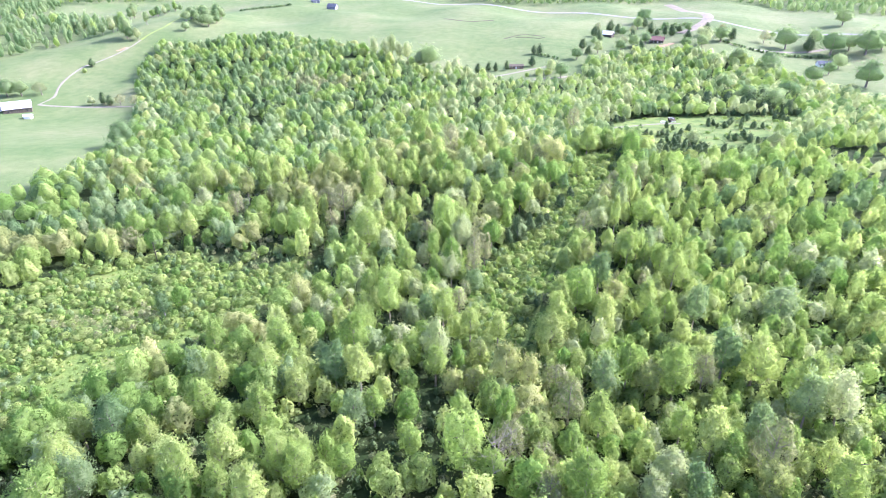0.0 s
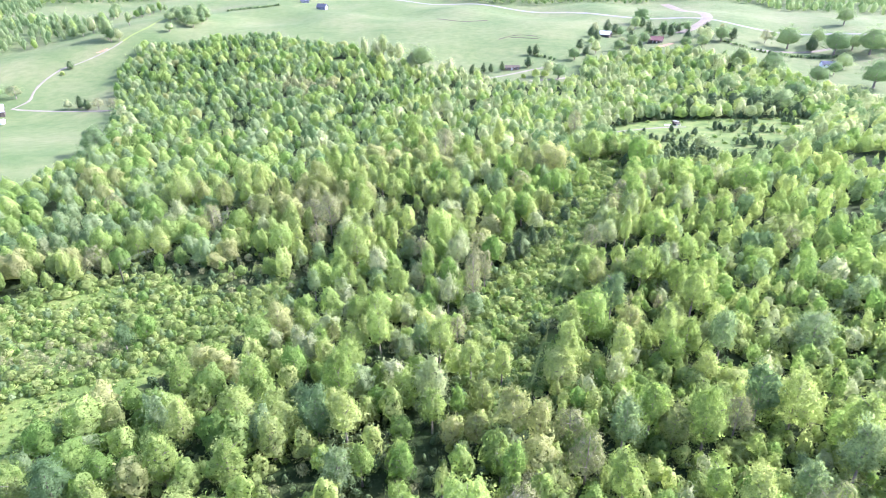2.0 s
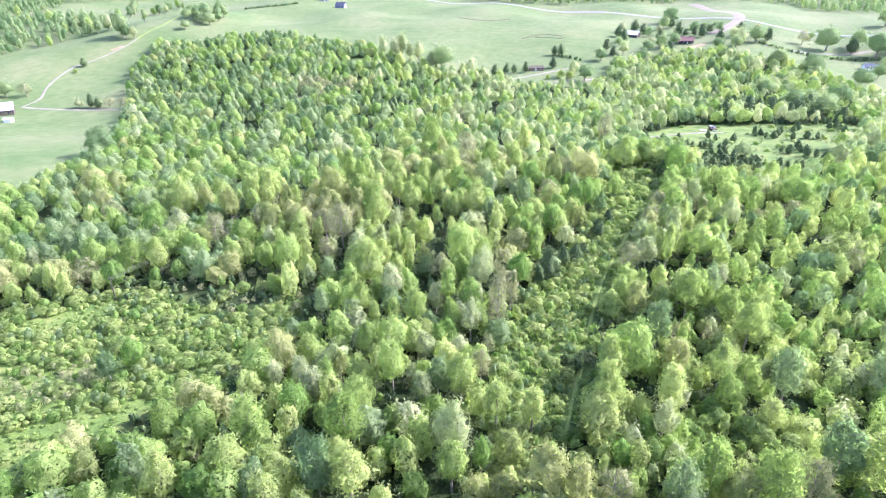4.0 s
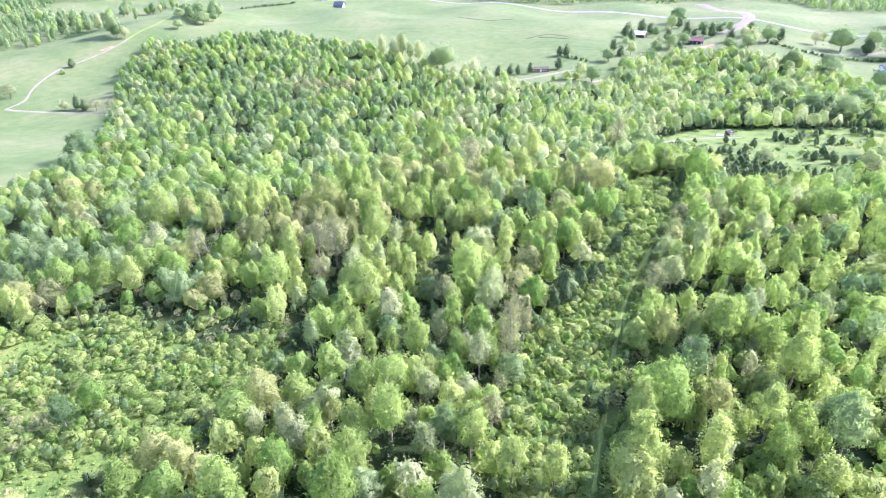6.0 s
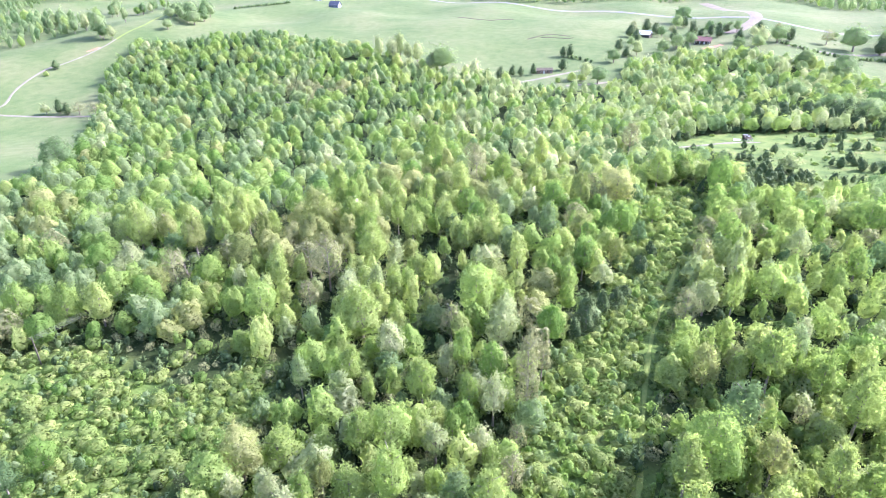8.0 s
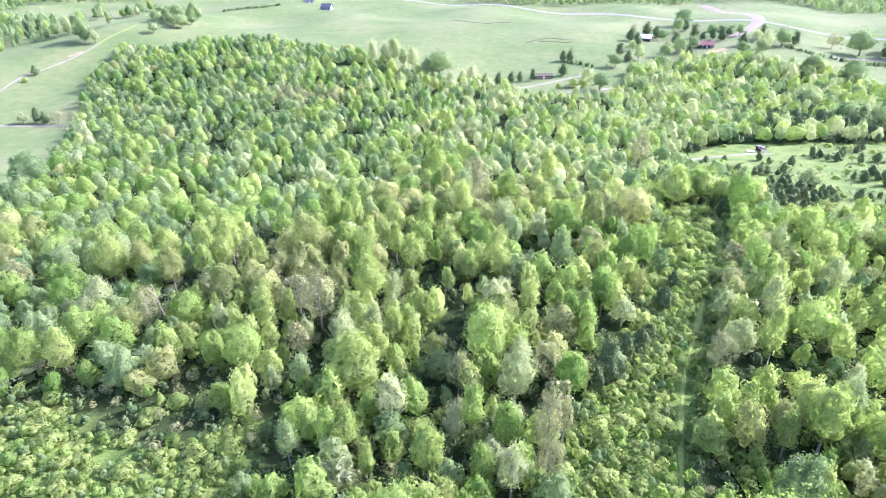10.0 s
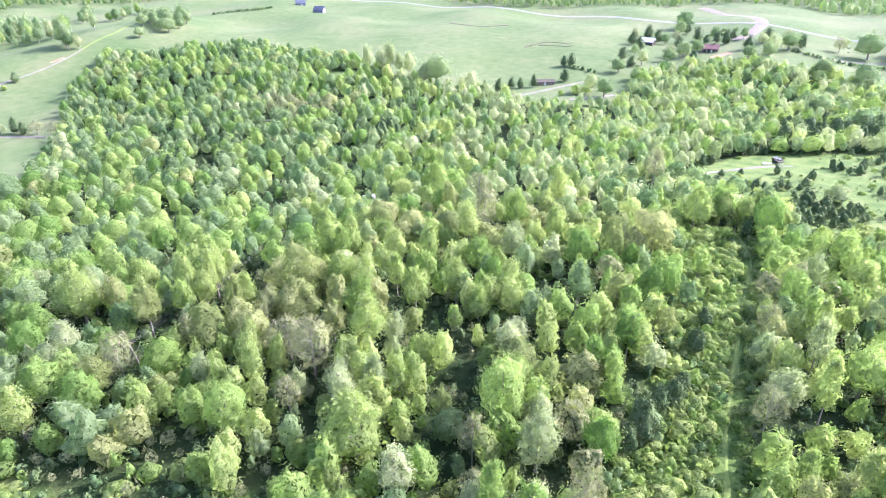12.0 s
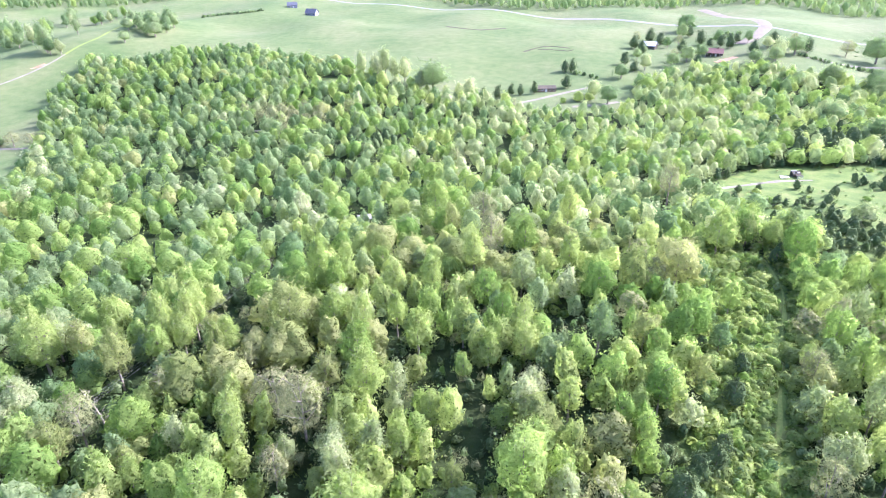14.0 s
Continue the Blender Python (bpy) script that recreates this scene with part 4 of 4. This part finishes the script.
def bushy(x, y):
    """Brambles fill the clearings in patches and leave grass between."""
    lane = np.abs(x - np.interp(y, [p[1] for p in TRACK], [p[0] for p in TRACK])) < 0.95
    patchy = np.array([noise.noise(Vector((a / 9, b / 5, 2.0))) > -0.4 for a, b in zip(x, y)])
    margin = (y > 112) & (y < 280) & (x > 0) & (beside_track(x, y) > 0) & (beside_track(x, y) < 9.5)
    return (((inside(STRIP, x, y) | margin) & ~lane) | (inside(BRUSHLAND, x, y) & patchy)) & ~in_shade_gap(x, y)


low = []
for x, y in scatter(rng, -145, 95, 90, 295, 1.4, bushy, []):
    if abs(beside_track(x, y)) < 1.4:
        low.append((x, y, rng.uniform(0.3, 0.7), "brush", rng.uniform(1.2, 1.6)))
    elif any(inside(poly, x, y) for poly in GRASSY):
        low.append((x, y, rng.uniform(0.3, 0.9) if rng.uniform() < 0.9 else 1.5, "brush", rng.uniform(1.3, 2.2)))
    elif any(inside(poly, x, y) for poly in TWIGGY) and rng.uniform() < 0.6:
        low.append((x, y, rng.uniform(1.2, 3.0), "budding", rng.uniform(1.2, 1.8)))
    else:
        low.append((x, y, rng.uniform(1.1, 2.7) if rng.uniform() < 0.85 else rng.uniform(2.4, 3.8), ("brush", "brush", "brush", "maple", "locust")[rng.integers(5)], rng.uniform(1.2, 1.8)))
grove("brush", "low bright green brush and brambles in a clearing", "brush", low, 52, 2, 1.35, rng, 8)

# the meadow round the cabin: small cedars, bushes, tufts
def rough_meadow(x, y):
    return inside(MEADOW, x, y) & ((y < 345) | (y > 366) | (x > 152)) & (np.hypot(x - 138, y - 358) > 9)


CEDAR_CLUMP = [(105, 290), (114, 306), (122, 312), (130, 306), (136, 300), (130, 288), (120, 279), (109, 277)]
tufts = []
for x, y in scatter(rng, 80, 225, 268, 380, 3.2, rough_meadow, []):
    grouped = noise.noise(Vector((x / 14, y / 11, 4.0))) + rng.normal(0, 0.12)
    if grouped > 0.3:
        tufts.append((x, y, rng.uniform(3.0, 5.5), "cedar", rng.uniform(1.3, 1.8)))
    elif rng.uniform() < 0.45:
        tufts.append((x, y, rng.uniform(0.6, 2.2), ("brush", "locust", "budding")[rng.integers(3)], rng.uniform(1.4, 2.2)))
for x, y in scatter(rng, 100, 140, 274, 314, 3.5, lambda x, y: inside(CEDAR_CLUMP, x, y), []):
    tufts.append((x, y, rng.uniform(3.2, 5.2), "cedar", rng.uniform(1.5, 2.0)))
for p in range(90):
    x = rng.uniform(96, 226)
    tufts.append((x, 378 + rng.normal(0, 3.0) - 0.09 * abs(x - 150), rng.uniform(3.0, 5.8), "cedar", rng.uniform(1.2, 1.7)))
grove("meadow_bushes", "scattered dark cedars and bushes in rough grass", "bushes", tufts, 60, 2, 1.4, rng, 6)

# woods on the far hills
HILL_WOODS = {
    "valley": [(-420, 540), (-389, 556), (-371, 590), (-344, 618), (-325, 645), (-356, 689), (-409, 732), (-560, 745), (-620, 600)],
    "west": [(-480, 765), (-483, 832), (-551, 944), (-800, 1000), (-900, 760), (-600, 700)],
    "north_west": [(-560, 880), (-467, 890), (-404, 951), (-344, 985), (-320, 1080), (-700, 1050)],
    "north": [(36, 895), (77, 855), (113, 850), (144, 845), (190, 855), (241, 855), (309, 895), (334, 868), (415, 835), (412, 780), (430, 745), (700, 700), (900, 900), (500, 1000), (100, 980), (-60, 1060)],
}
# mostly locust: its blue-green leaf colour stands in for distance haze
hills = []
for poly in HILL_WOODS.values():
    xs, ys = [p[0] for p in poly], [p[1] for p in poly]
    hills += [(x, y, rng.uniform(8.5, 15), kind_at(rng, x, y) if rng.uniform() < 0.1 else "locust", rng.uniform(1.0, 1.4))
              for x, y in scatter(rng, min(xs), max(xs), min(ys), max(ys), 8.2, lambda x, y: inside(poly, x, y), [])]
grove("hill_woods", "woods on the far hills, distance haze put into blue-green leaves", "woods", hills, 45, 1, 1.1, rng, 8, 0.2)


# ---- lanes and roads ----
GRAVEL = plain_material("pale_gravel", (0.125, 0.115, 0.09), (0.175, 0.16, 0.13), 0.25, 0.95, 0, 0.3)
ASPHALT = plain_material("worn_asphalt", (0.145, 0.142, 0.14), (0.185, 0.18, 0.18), 0.1, 0.9, 0, 0.2)
MOWN = plain_material("mown_grass", (0.105, 0.15, 0.034), (0.155, 0.19, 0.052), 1.2, 0.95, 0, 0.6)
EARTH = plain_material("bare_earth", (0.045, 0.045, 0.03), (0.09, 0.08, 0.055), 0.3, 0.95, 0, 0.5)
TAN = plain_material("tan_gravel", (0.135, 0.118, 0.09), (0.17, 0.148, 0.115), 0.1, 0.95, 0, 0.3)
CLAY = plain_material("red_clay", (0.27, 0.13, 0.085), (0.31, 0.17, 0.115), 0.15, 0.95, 0, 0.3)


def smooth_line(points, step=4.0):
    """The points joined by a smooth curve, in even steps."""
    p = [Vector((*q, 0)) for q in points]
    p = [2 * p[0] - p[1], *p, 2 * p[-1] - p[-2]]
    out = []
    for a, b, c, d in zip(p, p[1:], p[2:], p[3:]):
        n = max(1, round((c - b).length / step))
        for i in range(n):
            t = i / n
            out.append(0.5 * (2 * b + (c - a) * t + (2 * a - 5 * b + 4 * c - d) * t * t + (3 * b - a - 3 * c + d) * t ** 3))
    return out + [p[-2]]


def ribbon(name, points, width, material, label, category, lift=0.12, crown=0.0, ragged=0.0):
    """A strip of road or bank laid along the land."""
    line, rng = smooth_line(points), np.random.default_rng(len(points))
    verts, faces = [], []
    for i, p in enumerate(line):
        way = (line[min(i + 1, len(line) - 1)] - line[max(i - 1, 0)]).normalized()
        side = Vector((way.y, -way.x, 0))
        half = width / 2 * (1 + rng.uniform(-ragged, ragged))
        for k, u in enumerate((-1, -0.5, 0, 0.5, 1)):
            q = p + side * half * u
            rise = lift + crown * (1 - u * u) if abs(u) < 1 else -0.15
            verts.append((q.x, q.y, height(q.x, q.y) + rise))
            if i and k:
                b = len(verts) - 1
                faces.append((b - 6, b - 5, b, b - 1))
    return tagged(new(name, mesh_of(name, verts, faces, [material], True)), label, category, kind="structure")


ribbon("path", TRACK, 1.2, MOWN, "narrow mown grass track beside the brush", "path", 0.1, 0, 0.5)
ribbon("lane_1", [(-296, 448), (-282, 446), (-261, 445), (-235, 444), (-205, 441), (-170, 438)], 4.2, GRAVEL, "pale gravel farm lane", "lane")
ribbon("lane_2", [(-296, 448), (-295, 467), (-303, 489), (-307, 511), (-306, 535), (-300, 547), (-291, 566), (-284, 585), (-281, 599)], 2.5, GRAVEL, "pale gravel track up the pasture", "lane", ragged=0.2)
ribbon("lane_3", [(-281, 599), (-278, 618), (-274, 640), (-275, 660), (-278, 694)], 2.6, MOWN, "worn grassy track through the pasture", "lane", ragged=0.3)
ribbon("lane_4", [(78, 334), (86, 341), (97, 346), (113, 351), (129, 355), (142, 355)], 3.0, GRAVEL, "pale dirt lane to the cabin", "lane", ragged=0.25)
ribbon("lane_5", [(30, 490), (44, 495), (58, 503), (74, 513), (90, 522)], 4.0, GRAVEL, "pale gravel driveway", "lane")
ribbon("lane_7", [(72, 484), (82, 486), (92, 488), (102, 493)], 5.0, GRAVEL, "pale gravel yard beside the lawn", "lane")
ribbon("lane_6", [(-135, 446), (-120, 444), (-105, 442), (-73, 444), (-50, 448)], 3.5, GRAVEL, "gravel lane under the trees", "lane")
ribbon("road_1", [(-330, 1060), (-200, 1005), (-133, 968), (-51, 925), (4, 892), (77, 842), (142, 800), (190, 752), (225, 725), (262, 695), (278, 676)], 8, ASPHALT, "pale two-lane country road", "road", 0.25)
ribbon("road_2", [(278, 676), (290, 656), (307, 641), (351, 622), (430, 585)], 6, ASPHALT, "pale two-lane country road", "road", 0.2)
ribbon("road_3", [(300, 860), (296, 794), (293, 740), (288, 700), (278, 672), (262, 650), (246, 632), (232, 622)], 13, TAN, "wide curving gravel road", "road", 0.3)
ribbon("road_4", [(262, 576), (268, 570), (283, 561), (304, 562), (340, 568), (400, 590)], 6, GRAVEL, "pale gravel side road", "road", 0.2)
ribbon("bank_1", [(5, 714), (19, 699), (34, 692), (44, 696), (57, 700)], 3.2, EARTH, "dark eroded bank in the pasture", "bank", 0.3, 0, 0.5)
ribbon("bank_2", [(60, 607), (69, 614), (77, 619), (87, 618), (97, 613)], 1.8, EARTH, "dark eroded bank in the pasture", "bank", 0.3, 0, 0.5)
ribbon("bank_3", [(72, 611), (82, 610), (94, 606), (99, 609)], 1.2, EARTH, "dark eroded bank in the pasture", "bank", 0.3, 0, 0.5)
ribbon("bank_4", [(-293, 573), (-290, 577), (-287, 582)], 4, CLAY, "patch of bare reddish clay", "bank", 0.08, 0, 0.4)
ribbon("bank_5", [(195, 575), (205, 579), (213, 583)], 8, CLAY, "patch of bare reddish clay", "bank", 0.08, 0, 0.4)


# ---- farm buildings ----
TIN = plain_material("weathered_tin_roof", (0.50, 0.50, 0.52), (0.62, 0.62, 0.64), 0.4, 0.45, 0.3, 0.1)
OLDTIN = plain_material("dull_old_tin", (0.22, 0.21, 0.20), (0.32, 0.31, 0.30), 0.5, 0.6, 0.2, 0.2)
SHINGLE = plain_material("grey_blue_shingle", (0.055, 0.06, 0.08), (0.09, 0.10, 0.125), 0.6, 0.9, 0, 0.3)
RUSTY = plain_material("rust_red_tin", (0.10, 0.046, 0.04), (0.145, 0.072, 0.062), 0.5, 0.8, 0.2, 0.1)
DARKROOF = plain_material("dark_brown_roofing", (0.055, 0.048, 0.038), (0.09, 0.078, 0.06), 0.6, 0.95, 0, 0.2)
DARKWOOD = plain_material("dark_barn_wood", (0.048, 0.042, 0.033), (0.10, 0.088, 0.07), 0.8, 0.9, 0, 0.4)
SIDING = plain_material("white_siding", (0.62, 0.61, 0.58), (0.74, 0.73, 0.70), 0.5, 0.7, 0, 0.1)
BLUEGREY = plain_material("blue_grey_siding", (0.12, 0.13, 0.17), (0.17, 0.18, 0.23), 0.5, 0.7, 0, 0.1)
BRICK = plain_material("brown_brick", (0.15, 0.10, 0.075), (0.21, 0.145, 0.11), 1.5, 0.9, 0, 0.3)
GLASS = plain_material("dark_window_glass", (0.02, 0.025, 0.03), (0.03, 0.035, 0.04), 0.5, 0.08)


def boxes(*sizes):
    """Bevel-free blocks (x0, x1, y0, y1, z0, z1) in one mesh's arrays."""
    verts, faces = [], []
    for x0, x1, y0, y1, z0, z1 in sizes:
        n = len(verts)
        verts += [(x, y, z) for z in (z0, z1) for x, y in ((x0, y0), (x1, y0), (x1, y1), (x0, y1))]
        faces += [tuple(n + i for i in f) for f in ((3, 2, 1, 0), (4, 5, 6, 7), (0, 1, 5, 4), (1, 2, 6, 5), (2, 3, 7, 6), (3, 0, 4, 7))]
    return np.array(verts, float), np.array(faces)


def building(name, x, y, turn, w, d, eaves, ridge, wall, roof, label, category, windows=3, chimney=False, porch=False, trim=SIDING):
    """A gabled building, its ridge along its own x, with roof slopes, door, windows and, if wanted, chimney and porch."""
    thing = tagged(new(name), label, category)
    thing.matrix_basis = pose(x, y, min(height(x + a, y + b) for a in (-w / 2, w / 2) for b in (-d / 2, d / 2)), 0, 0, turn)
    a, b = w / 2, d / 2
    verts = [(-a, -b, -1), (a, -b, -1), (a, b, -1), (-a, b, -1), (-a, -b, eaves), (a, -b, eaves), (a, b, eaves), (-a, b, eaves), (-a, 0, ridge), (a, 0, ridge)]
    quads = [(0, 1, 5, 4), (2, 3, 7, 6), (0, 4, 7, 3), (1, 2, 6, 5), (4, 5, 9, 8), (6, 7, 8, 9)]
    mesh = bpy.data.meshes.new("wall")
    mesh.from_pydata(verts, [], quads + [(4, 8, 7), (5, 6, 9)])
    mesh.materials.append(wall)
    part("wall", mesh, thing)
    over = 0.5
    for side in (-1, 1):
        drop = (ridge - eaves) / b * over
        low, high = (side * (b + over), eaves - drop + 0.05), (0, ridge + 0.05)
        v = [(u * (a + over), q[0], q[1] + h) for h in (0, 0.18) for u, q in ((-1, low), (1, low), (1, high), (-1, high))]
        f = [(3, 2, 1, 0), (4, 5, 6, 7), (0, 1, 5, 4), (1, 2, 6, 5), (2, 3, 7, 6), (3, 0, 4, 7)]
        slope = part("roof_slope", mesh_of("roof_slope", v, f, [roof]), thing)
    for side in (-1, 1):
        for i in range(windows):
            u = -a + w * (i + 0.5) / windows
            if side < 0 and i == windows // 2:
                part("door", mesh_of("door", *boxes((u - 0.55, u + 0.55, -b - 0.08, -b + 0.02, 0, 2.1)), [trim]), thing)
                continue
            y0, y1 = sorted((side * b, side * (b + 0.07)))
            frame_part = part("window", mesh_of("window", *boxes((u - 0.6, u + 0.6, y0, y1, 1.0, 2.3)), [trim]), thing)
            y0, y1 = sorted((side * (b + 0.05), side * (b + 0.1)))
            part("pane", mesh_of("pane", *boxes((u - 0.48, u + 0.48, y0, y1, 1.12, 2.18)), [GLASS]), frame_part)
    if chimney:
        part("chimney", mesh_of("chimney", *boxes((a * 0.4 - 0.4, a * 0.4 + 0.4, -0.4, 0.4, eaves, ridge + 1.0), (a * 0.4 - 0.5, a * 0.4 + 0.5, -0.5, 0.5, ridge + 1.0, ridge + 1.15)), [BRICK]), thing)
    if porch:
        part("porch_roof", mesh_of("porch_roof", *boxes((-a, a, -b - 2.4, -b - 0.1, eaves - 0.35, eaves - 0.2)), [roof]), thing)
        for u in (-0.9, -0.3, 0.3, 0.9):
            part("post", mesh_of("post", *boxes((u * a - 0.08, u * a + 0.08, -b - 2.3, -b - 2.14, -0.5, eaves - 0.35)), [trim]), thing)
        part("deck", mesh_of("deck", *boxes((-a, a, -b - 2.4, -b - 0.02, -0.9, 0.08)), [DARKWOOD]), thing)
    return thing


building("barn", -300.5, 431.5, 30, 17, 11, 3.6, 7.4, DARKWOOD, TIN, "dark wooden barn with a pale tin roof", "barn", 3, trim=DARKWOOD)
building("shed", -283, 414, 4, 4.6, 3.4, 2.2, 3.1, SIDING, TIN, "small white farm shed on the grass", "shed", 1)
building("house", -139, 841, -20, 12, 8, 3.2, 6.8, BLUEGREY, SHINGLE, "blue-grey farmhouse with a dark shingle roof", "house", 4, True, False, BLUEGREY)
building("house", -169, 888, 10, 11, 8, 3.2, 6.2, BLUEGREY, SHINGLE, "distant blue-grey house with a grey roof", "house", 4, True)
building("barn", 165, 630, -35, 10, 8, 3.0, 5.6, DARKWOOD, TIN, "small dark barn with a bright tin roof", "barn", 2, trim=DARKWOOD)
building("house", 202, 595, -25, 12.5, 8, 3.2, 5.5, DARKWOOD, RUSTY, "dark wooden house with a rust-red roof", "house", 4, True, True)
building("house", 62, 519, 0, 12, 7, 2.2, 3.3, BRICK, DARKROOF, "low brown brick house behind cedars", "house", 5)
building("cabin", 138, 361, 8, 2.7, 2.2, 1.5, 2.1, DARKWOOD, DARKROOF, "small dark wooden cabin with a porch in a meadow", "cabin", 2, False, True)
building("shed", -37, 327, 12, 4.0, 3.0, 2.2, 3.0, DARKWOOD, OLDTIN, "small old shed with a pale tin roof among trees", "shed", 2)
building("shed", 276, 437, -20, 6, 4.5, 2.4, 3.8, SIDING, TIN, "small pale shed at the pasture edge", "shed", 2)
building("house", 318, 518, -10, 11, 7, 2.6, 4.6, SIDING, SHINGLE, "white house under trees by the pasture", "house", 4, True)


def silo(x, y):
    """A concrete farm silo with hoops and a domed cap."""
    thing = tagged(new("silo"), "pale concrete farm silo with a domed cap", "silo")
    thing.matrix_basis = pose(x, y, height(x, y))
    part("shaft", mesh_of("shaft", *tube([(0, 0, -1), (0, 0, 4), (0, 0, 8.5)], [2.1, 2.1, 2.1], 24), [SIDING], True), thing)
    rings = [(2.15 * math.cos(a), 8.5 + 2.0 * math.sin(a)) for a in np.linspace(0, math.pi / 2 - 0.02, 7)]
    part("dome", mesh_of("dome", *tube([(0, 0, z) for _, z in rings], [r for r, _ in rings], 24), [TIN], True), thing)
    for z in (1.5, 3.2, 4.9, 6.6, 8.2):
        part("hoop", mesh_of("hoop", *tube([(0, 0, z - 0.06), (0, 0, z + 0.06)], [2.14, 2.14], 24), [TIN], True), thing)
    return thing


silo(-312.5, 429)


# ---- bare trees, hedges ----
def bare_tree(x, y, tall, lean, label, spread=1.0):
    """A dead tree: leaning trunk, forked grey limbs and twigs."""
    rng = np.random.default_rng(int(tall * 10))
    thing = tagged(new("dead_tree"), label, "dead tree")
    thing.matrix_basis = pose(x, y, height(x, y))
    stem = [Vector((lean[0] * u * u, lean[1] * u * u, tall * u)) for u in (-0.05, 0.25, 0.5, 0.75, 1.0)]
    part("trunk", mesh_of("trunk", *tube(stem, [0.2, 0.17, 0.13, 0.09, 0.03], 7), [DEADWOOD], True), thing)
    for i in range(14):
        u = 0.25 + 0.05 * i
        foot = Vector((lean[0] * u * u, lean[1] * u * u, tall * u))
        turn = i * 2.4 + rng.uniform(-0.4, 0.4)
        reach = tall * 0.36 * (1.15 - u) * spread + 0.8
        tip = foot + Vector((math.cos(turn) * reach, math.sin(turn) * reach, reach * rng.uniform(0.5, 0.9)))
        middle = foot.lerp(tip, 0.5) + Vector(rng.uniform(-0.25, 0.25, 3))
        pieces = [tube([foot, middle, tip], [0.06, 0.04, 0.015], 5)]
        for k in range(5):
            start = foot.lerp(tip, 0.35 + 0.13 * k)
            end = start + Vector(rng.normal(size=3) * reach * 0.25) + Vector((0, 0, reach * 0.2))
            pieces.append(tube([start, end], [0.035, 0.01], 4))
        part("limb", mesh_of("limb", *joined(pieces), [DEADWOOD], True), thing)
    return thing


bare_tree(8.9, 84, 12.5, (1.8, 1.0), "bare grey dead tree with spreading branches", 1.5)
bare_tree(-76, 216, 10.0, (-3.0, 0.6), "leaning bare grey dead trunk among leafing trees", 0.3)

HEDGES = {"ditch": [(257, 584), (265, 567), (280, 552), (301, 547), (340, 545)], "yard": [(222, 655), (236, 650), (250, 658), (240, 668)],
          "far": [(-255, 826), (-241, 830), (-212, 834), (-193, 850)], "pasture": [(82, 556), (92, 548), (100, 540)]}
rows = []
for line in HEDGES.values():
    for p in smooth_line(line, 1.1):
        rows.append((p.x + rng.normal(0, 0.7), p.y + rng.normal(0, 0.7), rng.uniform(1.4, 3.4), "cedar" if rng.uniform() < 0.4 else "locust", rng.uniform(1.3, 2.0)))
grove("hedge", "dark rough hedgerow along fence and ditch", "hedge", rows, 30, 2, 1.5, rng, 4)


# ---- power line ----
def power_line(ends, offsets, label):
    """Wooden poles with crossarms at the ends, and sagging cables between them."""
    thing = tagged(new("power_line"), label, "power line")
    thing.matrix_basis = pose(*ends[0], height(*ends[0]))
    base = Vector((*ends[0], height(*ends[0])))
    heads = []
    way = Vector((ends[1][0] - ends[0][0], ends[1][1] - ends[0][1], 0)).normalized()
    side = Vector((way.y, -way.x, 0))
    for x, y in ends:
        foot = Vector((x, y, height(x, y))) - base
        part("pole", mesh_of("pole", *tube([foot - Vector((0, 0, 1)), foot + Vector((0, 0, 4)), foot + Vector((0, 0, 7.2))], [0.16, 0.14, 0.11], 9), [DARKWOOD], True), thing)
        arm = foot + Vector((0, 0, 6.7))
        part("crossarm", mesh_of("crossarm", *tube([arm - side * 1.1, arm + side * 1.1], [0.07, 0.07], 6), [DARKWOOD], True), thing)
        heads.append(arm + Vector((0, 0, 0.1)))
    for u in offsets:
        line = []
        for i in range(25):
            t = i / 24
            line.append(heads[0].lerp(heads[1], t) + side * u - Vector((0, 0, 9.0 * t * (1 - t))))
        part("cable", mesh_of("cable", *tube(line, [0.016] * 25, 6), [CABLE], True), thing)
    return thing


CABLE = plain_material("weathered_aluminium_cable", (0.14, 0.14, 0.14), (0.22, 0.22, 0.22), 3.0, 0.6, 0.4)
power_line([(-96, 181), (-58, 277)], (-0.9, 0.0, 0.9), "sagging grey cables between wooden poles in the wood")


# ---- scrap beside the cabin ----
def scrap_heap(x, y):
    """Old roofing sheets and boards lying in a heap."""
    rng = np.random.default_rng(3)
    thing = tagged(new("scrap_heap"), "heap of pale old roofing sheets and boards in the grass", "scrap heap")
    thing.matrix_basis = pose(x, y, height(x, y))
    for i in range(9):
        w, d = rng.uniform(0.8, 2.2), rng.uniform(0.3, 0.9)
        sheet = part("sheet" if i % 2 else "board", mesh_of("sheet", *boxes((-w / 2, w / 2, -d / 2, d / 2, 0, 0.05)), [TIN if i % 2 else SIDING]), thing)
        sheet.matrix_basis = pose(rng.uniform(-2.5, 1.5), rng.uniform(-1.5, 1.2), 0.12 + 0.07 * i, rng.uniform(-8, 8), rng.uniform(-8, 8), rng.uniform(0, 180))
    return thing


scrap_heap(133.5, 359)
